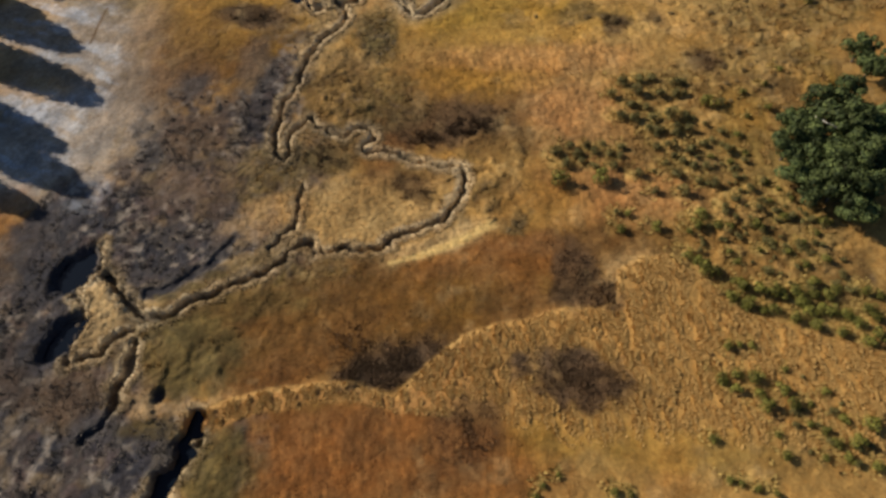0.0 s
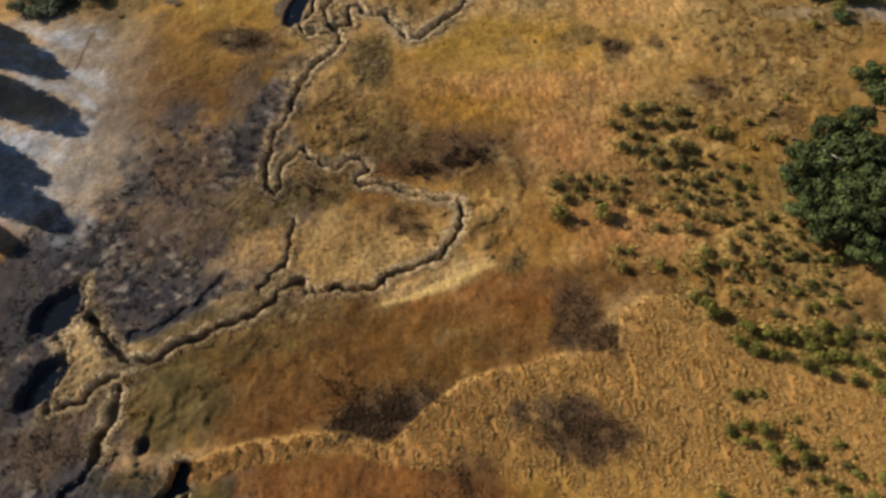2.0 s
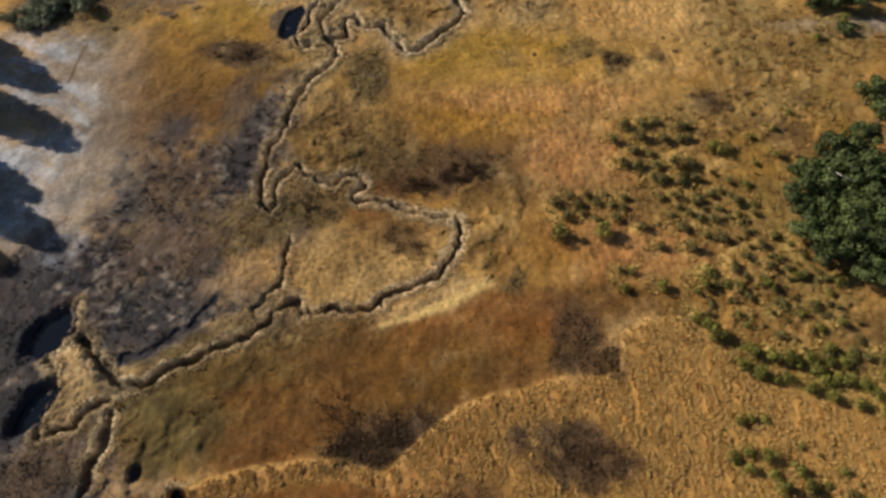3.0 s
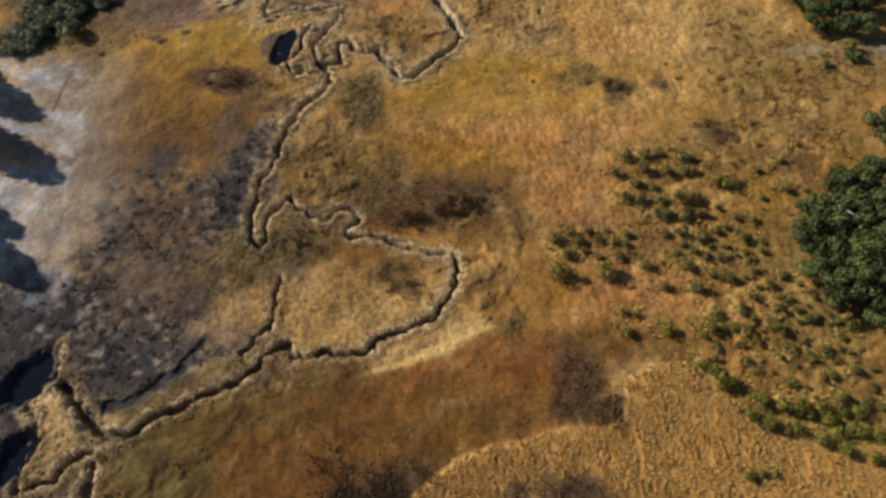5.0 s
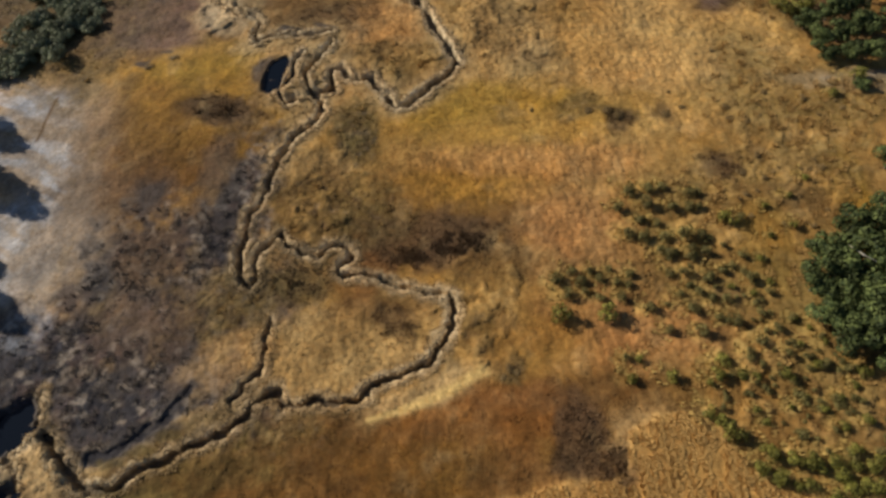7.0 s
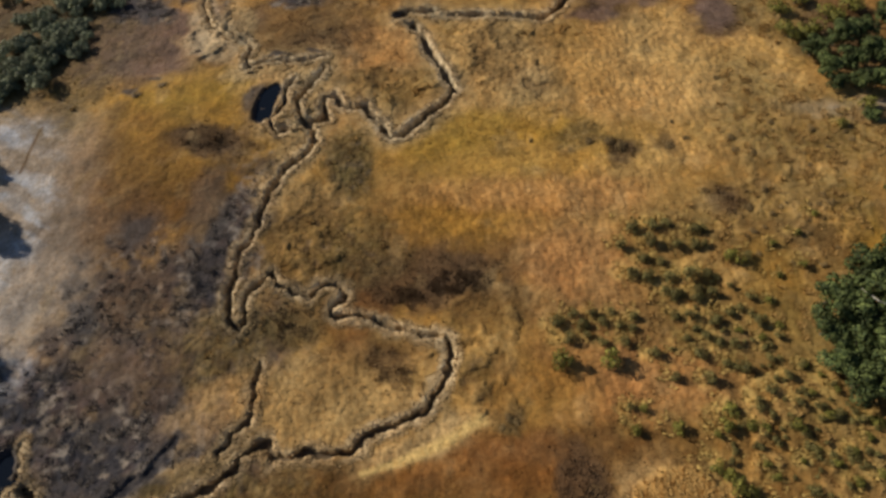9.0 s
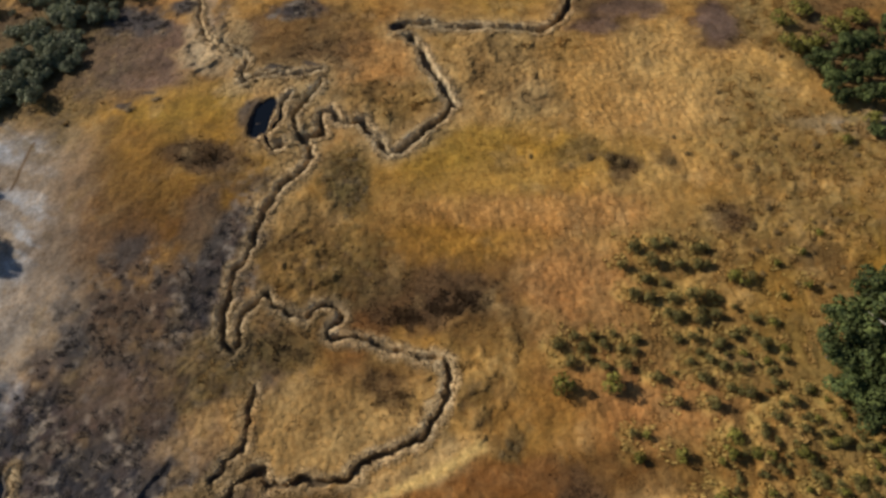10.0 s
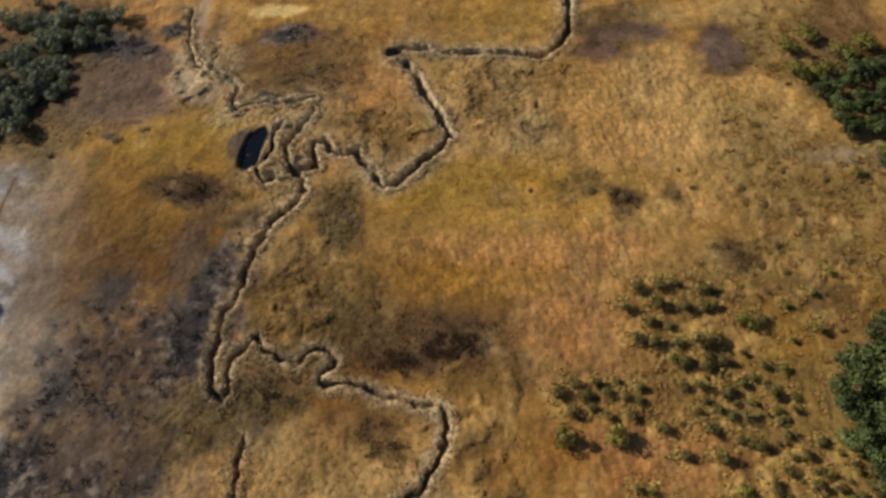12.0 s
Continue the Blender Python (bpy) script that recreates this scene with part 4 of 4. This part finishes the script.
# ---- grass, reeds and charred stubble ----
def blades(name, x, y, tall, wide, reach, count, label, seed, category, own=None, share=0.0):
    """Tufts of tapering blades at the places given; each tuft has its own height, width and reach."""
    rng = np.random.RandomState(seed)
    n = len(x)
    turn = rng.rand(n, count) * 2 * math.pi
    far = np.sqrt(rng.rand(n, count)) * reach[:, None]
    bx, by = x[:, None] + far * 0.6 * np.cos(turn), y[:, None] + far * 0.6 * np.sin(turn)
    bz = sampled(HEIGHT, x, y)[:, None] - 0.05 + 0 * bx
    high = tall[:, None] * (0.6 + 0.6 * rng.rand(n, count))
    sway = rng.rand(n) * 0.35
    tx = bx + (far * 0.7 + 0.25 * high) * np.cos(turn) + sway[:, None] * high
    ty = by + (far * 0.7 + 0.25 * high) * np.sin(turn) - 0.4 * sway[:, None] * high
    side = turn + math.pi / 2 + (rng.rand(n, count) - 0.5)
    w = wide[:, None] * (0.6 + 0.8 * rng.rand(n, count)) / 2
    sx, sy = w * np.cos(side), w * np.sin(side)
    verts = np.stack([np.stack([bx - sx, by - sy, bz], -1), np.stack([bx + sx, by + sy, bz], -1), np.stack([tx, ty, bz + high], -1)], 2).reshape(-1, 3)
    faces = np.arange(len(verts)).reshape(-1, 3)
    tone = sampled(COVER, x, y)
    if own is not None:
        tone = tone * (1 - share) + np.array(SHADES[own]) * share
    tone = tone * (0.88 + 0.24 * rng.rand(n))[:, None]
    me = raw_mesh(name, verts, faces, BLADE, np.repeat(np.clip(tone, 0, 1), count * 3, 0))
    return tagged(new(name, me), label, category, kind="stuff")


def scatter(n, seed):
    rng = np.random.RandomState(seed)
    return -73 + 139 * rng.rand(n), -1 + 110 * rng.rand(n), rng


def in_view_strip(x, y):
    """The strip of meadow that the flight passes over."""
    return (x > -49 - 0.26 * y - 3) & (x < 36 + 0.30 * y + 3)


x, y, rng = scatter(155000, 5)
dark = sampled(0.6 * AMOUNT["char"] + AMOUNT["mud"] + AMOUNT["sand"] + AMOUNT["path"] + 0.8 * AMOUNT["ash"] + AMOUNT["frost_shade_tint"], x, y)
reedy = sampled(REEDS, x, y)
woody = sampled(AMOUNT["thicket"], x, y) + 0.25 * sampled(AMOUNT["brown"], x, y)
wet = sampled(CHANNEL, x, y)
clump = smooth_noise(x, y, 1.1, 201)
keep = in_view_strip(x, y) & (wet < 0.15) & (rng.rand(len(x)) > 0.85 * dark) & ((reedy < 0.5) | (woody > 0.4) | (rng.rand(len(x)) < 0.5)) & (rng.rand(len(x)) < 0.55 + 0.6 * clump)
x, y, woody, clump = x[keep], y[keep], woody[keep], clump[keep]
pale = sampled(AMOUNT["tan"], x, y)
blades("dry_grass", x, y, (0.06 + 0.08 * clump) * (0.6 + 0.4 * step(-32, -18, x)) + 0.10 * np.clip(woody, 0, 1) + 0.02 * pale, 0.10 + 0.04 * rng.rand(len(x)), 0.16 + 0.12 * rng.rand(len(x)), 7,
       "straw-coloured dry grass tufts over the marsh meadow", 6, "grass")

# coarse tussocks that stand out of the grass, thickest in the scrub
x, y, rng = scatter(420000, 45)
scrubby = sampled(AMOUNT["scrub"], x, y)
mound = smooth_noise(x, y, 0.85, 221)
bare = sampled(AMOUNT["char"] + AMOUNT["ash"] + AMOUNT["frost_shade_tint"] + AMOUNT["sand"] + AMOUNT["path"] + CHANNEL + REEDS, x, y)
keep = in_view_strip(x, y) & (mound > 0.64) & (scrubby > 0.15 + 0.4 * rng.rand(len(x))) & (bare < 0.35)
x, y, mound = x[keep], y[keep], mound[keep]
blades("tussock_grass", x, y, 0.12 + 0.8 * (mound - 0.64), 0.10 + 0.04 * rng.rand(len(x)), 0.14 + 0.10 * rng.rand(len(x)), 7,
       "coarse tawny tussock grass between the shrubs", 46, "grass", "straw", 0.55)

# coarse grass leaning over the rims of the streams
x, y, rng = scatter(260000, 25)
rim = sampled(BANKS, x, y)
keep = (rim > 0.35) & (sampled(CHANNEL, x, y) < 0.5) & (sampled(AMOUNT["char"], x, y) < 0.5)
x, y = x[keep], y[keep]
blades("bank_grass", x, y, 0.10 + 0.12 * rng.rand(len(x)), 0.10 + 0.04 * rng.rand(len(x)), 0.18 + 0.12 * rng.rand(len(x)), 9,
       "pale coarse grass along the stream banks", 26, "grass", "tan", 0.45)

# brush: bare twigs in dense thickets
THICKETS = ((-8.6, 15.2, 5.4, 1.9, 10, 950), (-12.8, 18.0, 2.2, 1.8, 0, 180), (10.6, 13.2, 5.2, 2.3, -12, 750), (-0.7, 9.0, 2.2, 3.0, -25, 280), (12.0, 24.6, 2.2, 3.4, 0, 260), (14.5, 21.8, 1.3, 1.5, 0, 240),
            (0.8, 46.4, 3.6, 1.5, 15, 700), (-3.8, 45.4, 2.6, 1.2, 10, 320), (-17.4, 42.0, 2.8, 2.3, 0, 170), (22.0, 62.0, 1.7, 1.7, 0, 110), (32.4, 54.2, 2.0, 2.1, 0, 120), (-28.6, 67.0, 3.6, 1.7, -10, 150), (-6.4, 37.2, 3.0, 1.6, -20, 240))
spots, rng = [], np.random.RandomState(76)
for tx, ty, trx, tryy, turn, count in THICKETS:
    c, d = math.cos(radians(turn)), math.sin(radians(turn))
    u, v = 0.55 * trx * rng.normal(size=count), 0.55 * tryy * rng.normal(size=count)
    spots.append(np.stack([tx + u * c - v * d, ty + u * d + v * c], 1))
x, y = np.concatenate(spots).T
mound = smooth_noise(x, y, 0.8, 241)
keep = (mound > 0.36) & (sampled(CHANNEL, x, y) < 0.2)
x, y, mound = x[keep], y[keep], mound[keep]
blades("thicket_brush", x, y, 0.12 + 0.55 * (mound - 0.36), 0.08 + 0.04 * rng.rand(len(x)), 0.20 + 0.14 * rng.rand(len(x)), 9,
       "bare dark brown brushwood in dense thickets", 77, "brushwood", "thicket", 0.5)

# burnt tussocks
x, y, rng = scatter(240000, 65)
burnt = sampled(BURNT, x, y)
mound = smooth_noise(x, y, 0.7, 231)
keep = in_view_strip(x, y) & (burnt > 0.35 + 0.4 * rng.rand(len(x))) & (mound > 0.5) & (sampled(CHANNEL, x, y) < 0.2)
x, y, mound = x[keep], y[keep], mound[keep]
blades("burnt_tussock_grass", x, y, 0.10 + 0.55 * (mound - 0.5), 0.09 + 0.04 * rng.rand(len(x)), 0.14 + 0.10 * rng.rand(len(x)), 6,
       "blackened stubs of burnt tussock grass with pale tips", 66, "grass", "ash", 0.5)

x, y, rng = scatter(800000, 15)
reedy, woody = sampled(REEDS, x, y), sampled(AMOUNT["thicket"], x, y)
wisp = sampled(COMB, x, y)
keep = (reedy > 0.15 + 0.7 * rng.rand(len(x))) & (wisp > 0.43) & (woody < 0.4)
x, y, wisp = x[keep], y[keep], wisp[keep]
blades("reeds", x, y, 0.11 + 0.38 * (wisp - 0.43), 0.10 + 0.05 * rng.rand(len(x)), 0.14 + 0.08 * rng.rand(len(x)), 9,
       "tangled tawny reeds in a raised bed", 16, "reeds", "reed", 0.8)


# ---- shrubs and trees ----
def part(name, me, parent, label=""):
    ob = new(name, me)
    ob.parent = parent
    return tagged(ob, label) if label else ob


def limb_mesh(name, limbs, material):
    """Tapering limbs, each given by its two ends and radii."""
    verts, faces = [], []
    for a, b, ra, rb in limbs:
        a, b = Vector(a), Vector(b)
        q = (b - a).to_track_quat("Z", "Y")
        base = len(verts)
        for end, r in ((a, ra), (b, rb)):
            for k in range(6):
                verts.append(end + q @ Vector((r * math.cos(k * math.pi / 3), r * math.sin(k * math.pi / 3), 0)))
        for k in range(6):
            faces.append((base + k, base + (k + 1) % 6, base + 6 + (k + 1) % 6, base + 6 + k))
    return raw_mesh(name, np.array([tuple(v) for v in verts]), np.array(faces), material, smooth=True)


def crown_mesh(name, lobes, leaves, size, material, rng, squash=0.8):
    """Leaves over the skins of many lobes, turned outwards, with some left out."""
    verts, total = [], sum(r * r for *_, r in lobes)
    for cx, cy, cz, r in lobes:
        k = max(8, int(leaves * r * r / total))
        d = rng.normal(size=(k, 3))
        d /= np.linalg.norm(d, axis=1)[:, None]
        d = d[d[:, 2] > -0.75]
        centre = np.array([cx, cy, cz]) + d * r * (0.72 + 0.4 * rng.rand(len(d), 1)) * np.array([1, 1, squash])
        out = d + 0.22 * rng.normal(size=d.shape)
        out /= np.linalg.norm(out, axis=1)[:, None]
        u = np.cross(out, rng.normal(size=d.shape))
        u /= np.linalg.norm(u, axis=1)[:, None]
        v = np.cross(out, u)
        s = size * (0.6 + 0.8 * rng.rand(len(d), 1))
        verts.append(np.stack([centre - u * s, centre - 0.45 * v * s + 0.1 * out * s, centre + u * s, centre + 0.55 * v * s], 1).reshape(-1, 3))
    verts = np.concatenate(verts)
    return raw_mesh(name, verts, np.arange(len(verts)).reshape(-1, 4), material)


def shrub(seed, leaf, leaves, kind, label, category, group):
    """A low shrub one metre across."""
    rng = np.random.RandomState(seed)
    root = new(kind)
    lobes, limbs = [], []
    for k in range(7):
        a, far = rng.rand() * 6.28, 0.30 * math.sqrt(rng.rand())
        r = 0.16 + 0.13 * rng.rand()
        z = 0.20 + 0.30 * rng.rand() * (1 - far)
        lobes.append((far * math.cos(a), far * math.sin(a), z, r))
        limbs.append(((0.02 * math.cos(a), 0.02 * math.sin(a), -0.08), (far * math.cos(a), far * math.sin(a), z), 0.022, 0.008))
    for stem in limbs[:3]:
        part("stem", limb_mesh("stem", [stem], BARK), root)
    part("foliage", crown_mesh("foliage", lobes, leaves, 0.046, leaf, rng, 0.7), root)
    return tagged(root, label, category, group)


def tree(seed, leaf, leaves, kind, label, group, slender=1.0):
    """A broad tree with a crown one metre across."""
    rng = np.random.RandomState(seed)
    root = new(kind)
    high = 0.55 * slender
    lobes, limbs = [], [((0, 0, -0.1), (0.01, 0.02, high * 0.9), 0.045, 0.022)]
    for k in range(13):
        a, far = k * 2.4 + 0.6 * rng.rand(), 0.42 * math.sqrt((k + 0.3) / 13)
        r = 0.09 + 0.13 * rng.rand()
        z = high * 0.75 + slender * (0.36 * math.sqrt(1 - (far / 0.45) ** 2) + 0.34 * (rng.rand() - 0.5))
        lobes.append((far * math.cos(a), far * math.sin(a), z, r))
        limbs.append(((0.01, 0.01, high * (0.45 + 0.4 * rng.rand())), (far * math.cos(a), far * math.sin(a), z), 0.016, 0.006))
    lobes.append((0, 0, high * 0.75, 0.27))
    trunk = part("trunk", limb_mesh("trunk", limbs[:1], BARK), root)
    for limb in limbs[2:13:2]:
        part("limb", limb_mesh("limb", [limb], BARK), trunk)
    part("crown", crown_mesh("crown", lobes, leaves, 0.042, leaf, rng, 0.85), root)
    return tagged(root, label, "tree", group)


def poplar(seed, leaf, leaves, kind, label, group):
    """A columnar tree one metre high, with its crown almost down to the ground."""
    rng = np.random.RandomState(seed)
    root = new(kind)
    lobes = []
    for k in range(26):
        z = 0.12 + 0.80 * k / 25
        wide = 0.5 * math.sin(math.pi * (0.12 + 0.80 * (k / 25) ** 0.8)) ** 0.7
        a = k * 2.4
        lobes.append((0.09 * wide * math.cos(a), 0.09 * wide * math.sin(a), z, 0.04 + 0.11 * wide))
    trunk = part("trunk", limb_mesh("trunk", [((0, 0, -0.03), (0, 0, 0.8), 0.018, 0.004)], BARK), root)
    for k in range(6):
        a, z = k * 2.4, 0.12 + 0.1 * k
        part("limb", limb_mesh("limb", [((0, 0, z), (0.07 * math.cos(a), 0.07 * math.sin(a), z + 0.12), 0.006, 0.002)], BARK), trunk)
    part("crown", crown_mesh("crown", lobes, leaves, 0.022, leaf, rng, 1.3), root)
    return tagged(root, label, "tree", group)


def plant_all(models, places, seed, low=0.8, high=1.2, sink=0.02):
    """Sets out copies of the models at places with a width each; the models themselves take the first places."""
    rng = np.random.RandomState(seed)
    for k, (px, py, wide) in enumerate(places):
        tall = wide * (low + (high - low) * rng.rand())
        m = pose(px, py, ground_at(px, py) - sink, 0, 0, rng.rand() * 360)
        if k < len(models):
            models[k].matrix_basis = m @ Matrix.Diagonal((wide, wide, tall, 1))
        else:
            ob = models[int(rng.rand() * len(models))]
            copy_thing(ob, m @ Matrix.Diagonal((wide / ob.scale.x, wide / ob.scale.y, tall / ob.scale.z, 1)))


def shrubs(places, seed, leaf, label, group, low=0.85, high=1.3):
    models = [shrub(seed + k, leaf, 700, "shrub", label, "shrub", group) for k in range(4)]
    plant_all(models, [(a, b, 1.2 * c) for a, b, c in places], seed, low, high)


def trees(places, seed, label, group, slender=1.0, leaves=2600, size=1.32, leaf=TREE_LEAF):
    models = [tree(seed + k, leaf, leaves, "tree", label, group, slender) for k in range(4)]
    plant_all(models, [(a, b, size * c) for a, b, c in places], seed, 0.75, 1.2)


TALL_BUSH = [(25.7, 24.2, 2.0), (30.9, 46.4, 1.8), (16.4, 36.5, 2.2), (11.4, 36.6, 2.4)]
BROWN_BUSH_0 = [(21.7, 62.5, 1.7), (20.9, 63.4, 1.3), (27.7, 62.2, 1.5), (18.3, 63.4, 1.3), (29.9, 63.1, 0.9), (35.1, 62.5, 0.9),
    (35.1, 60.6, 1.0), (35.8, 72.0, 0.8), (11.6, 64.3, 0.7), (40.0, 64.3, 1.0), (44.5, 63.1, 0.8), (36.8, 60.0, 1.1), (28.9, 65.6, 0.6),
    (-40.0, 75.6, 1.4), (-36.8, 77.3, 1.2), (5.6, 31.3, 1.1), (6.4, 30.8, 0.9), (4.9, 30.6, 0.8)]
GROVE_TREE_0 = [(38.9, 41.1, 3.6), (42.2, 43.5, 3.5), (45.4, 44.6, 3.5), (37.4, 37.9, 3.4), (40.2, 39.1, 4.0), (43.6, 40.2, 4.1),
    (37.6, 34.8, 3.3), (40.4, 35.7, 3.9), (43.4, 35.9, 4.0), (38.4, 32.6, 3.4), (40.7, 32.1, 3.8), (43.2, 32.5, 3.8), (46.4, 39.9, 4.3),
    (42.3, 29.4, 3.2), (44.3, 42.3, 2.9), (46.1, 35.8, 3.9), (50.1, 51.9, 3.1), (50.5, 49.0, 3.0)]
NORTH_TREE_0 = [(47.1, 83.3, 2.9), (49.9, 84.7, 3.2), (46.7, 78.4, 3.2), (49.7, 79.4, 3.5), (53.0, 81.0, 3.5), (56.4, 82.4, 3.2),
    (48.6, 74.8, 3.5), (51.9, 76.1, 3.8), (55.0, 77.1, 3.8), (48.9, 71.2, 3.4), (51.9, 72.0, 3.7), (55.2, 73.2, 4.0), (49.3, 69.1, 2.6),
    (51.9, 68.6, 2.8), (54.2, 68.6, 3.2), (51.4, 63.8, 2.1), (58.7, 79.0, 3.4), (59.3, 74.3, 3.3), (62.5, 81.5, 3.5)]
WEST_TREE_0 = [(-57.3, 93.1, 5.4), (-54.7, 95.9, 5.1), (-50.6, 93.5, 4.6), (-52.7, 88.4, 5.2), (-48.5, 89.7, 4.4), (-55.8, 86.4, 4.9),
    (-50.0, 83.8, 4.8), (-53.2, 81.4, 4.4), (-46.9, 82.4, 4.0), (-50.6, 79.9, 3.3), (-43.5, 90.4, 4.3), (-39.7, 88.9, 4.1),
    (-48.4, 97.1, 3.6), (-58.6, 99.7, 4.7), (-35.4, 90.9, 2.2), (-33.1, 93.0, 2.0), (-44.5, 96.3, 2.7), (-60.8, 90.3, 5.4),
    (-58.3, 83.0, 5.1), (-63.8, 97.1, 5.6)]

rng = np.random.RandomState(79)
ring = np.array([(px, py, w) for px, py, w in BUSH_0 + BUSH_1 + BUSH_2 + BUSH_3 + BUSH_4 + BUSH_5 for k in range(14)])
# tufts shifted towards the sun to brighten that side of each shrub
x, y = ring[:, 0] + ring[:, 2] * (0.55 * rng.normal(size=len(ring)) - 0.5), ring[:, 1] + ring[:, 2] * (0.55 * rng.normal(size=len(ring)) + 0.4)
blades("straw_tuft", x, y, 0.2 + 0.25 * rng.rand(len(x)), 0.09 + 0.05 * rng.rand(len(x)), 0.22 + 0.14 * rng.rand(len(x)), 12, "pale straw-yellow grass tufts on the sun side of the shrubs", 80, "grass", "tuft", 0.8)
shrubs(BUSH_0 + BUSH_1, 300, BUSH_LEAF, "olive-green low shrub standing in dry grass", "shrubs of the dry meadow")
shrubs(BUSH_2 + BUSH_3 + BUSH_4 + BUSH_5, 310, GREEN_LEAF, "yellow-green rounded shrub standing in tawny grass", "shrubs by the reed bed")
shrubs(TALL_BUSH, 316, GREEN_LEAF, "tall dark green shrub casting a long shadow", "tall shrubs of the meadow", 1.1, 1.4)
shrubs(BROWN_BUSH_0, 320, DULL_LEAF, "brown half-dead shrub standing in dry grass", "brown shrubs", 0.28, 0.4)
rng = np.random.RandomState(77)
TUSSOCKS = []
for tx, ty, trx, tryy, count in ((29, 40, 6, 5, 26), (33, 31, 7, 5, 34), (36, 23, 5, 4, 22), (32, 27, 7, 4.5, 40), (33, 8, 4, 5, 14), (38, 50, 7, 5, 18), (44, 61, 6, 4, 10)):
    for k in range(count):
        a, far = rng.rand() * 6.28, math.sqrt(rng.rand())
        TUSSOCKS.append((tx + trx * far * math.cos(a), ty + tryy * far * math.sin(a), 0.5 + 0.7 * rng.rand() ** 2))
shrubs(TUSSOCKS[:136], 325, BUSH_LEAF, "small olive tussock shrub among dry grass", "small tussock shrubs", 0.8, 1.2)
shrubs(TUSSOCKS[136:], 327, DULL_LEAF, "small brown tussock shrub among dry grass", "small brown tussock shrubs", 0.35, 0.55)
trees(GROVE_TREE_0, 330, "dense dark green broadleaf tree in a grove", "grove at the meadow's edge")
shrubs(NORTH_TREE_0[:6], 337, GREEN_LEAF, "broad olive-green shrub beside the trees", "tall shrubs by the trees", 0.7, 0.9)
trees(NORTH_TREE_0[6:], 340, "dark green broadleaf tree beside a bare track", "trees by the track", 0.9, 2600, 1.0)
rng = np.random.RandomState(78)
WEST_SCRUB = []
for wx, wy, wrx, wry, count in ((-57.5, 84.5, 5.0, 4.5, 34), (-57.0, 80.5, 4.0, 3.0, 18), (-52.0, 86.0, 3.0, 3.0, 16), (-56.0, 92.5, 6.0, 4.5, 34), (-50.0, 97.5, 6.0, 3.5, 22), (-61.5, 78.5, 3.5, 3.0, 20), (-60.0, 100.0, 8.0, 4.0, 18)):
    for k in range(count):
        a, far = rng.rand() * 6.28, math.sqrt(rng.rand())
        WEST_SCRUB.append((wx + wrx * far * math.cos(a), wy + wry * far * math.sin(a), 1.4 + 2.0 * rng.rand() ** 1.5))
trees(WEST_SCRUB, 350, "low dark green tree in a thicket beside the burnt ground", "thicket beside the burnt ground", 0.55, 1100, 1.0, SCRUB_LEAF)
# a row of columnar trees farther out, whose long shadows fall over the ashen ground; where each shadow ends
SHADOW_ENDS = [(-47.4, 52.2, 17.0), (-49.2, 54.6, 16.5), (-53.6, 62.8, 16.0), (-55.6, 65.4, 15.5), (-62.0, 70.5, 15.0), (-50.4, 44.9, 13.0), (-54.5, 48.0, 14.0),
               (-46.0, 38.2, 15.5), (-48.2, 40.4, 15.0), (-51.5, 35.6, 14.0), (-58.0, 57.0, 15.0), (-60.0, 66.0, 14.0)]
poplars = [poplar(360 + k, TREE_LEAF, 5200, "poplar", "tall columnar dark green tree beside the ashen ground", "row of tall trees") for k in range(3)]
reach = 1 / math.tan(SUN_HEIGHT)
plant_all(poplars, [(a + SUN_FROM.x * reach * h * 0.97, b + SUN_FROM.y * reach * h * 0.97, h * 1.1) for a, b, h in SHADOW_ENDS], 366, 0.9, 0.93)
branch = limb_mesh("dead_branch", [((40.1, 41.8, 1.8), (40.3, 41.0, 3.9), 0.09, 0.08), ((40.3, 41.0, 3.9), (40.3, 40.3, 4.4), 0.08, 0.07),
                                   ((40.3, 40.3, 4.4), (40.9, 39.5, 4.5), 0.07, 0.06), ((40.9, 39.5, 4.5), (42.1, 38.9, 4.2), 0.06, 0.03)], bark_material("bleached_wood", (0.5, 0.46, 0.38)))
tagged(new("dead_branch", branch), "bare bleached dead branch caught in the grove's crowns", "branch")
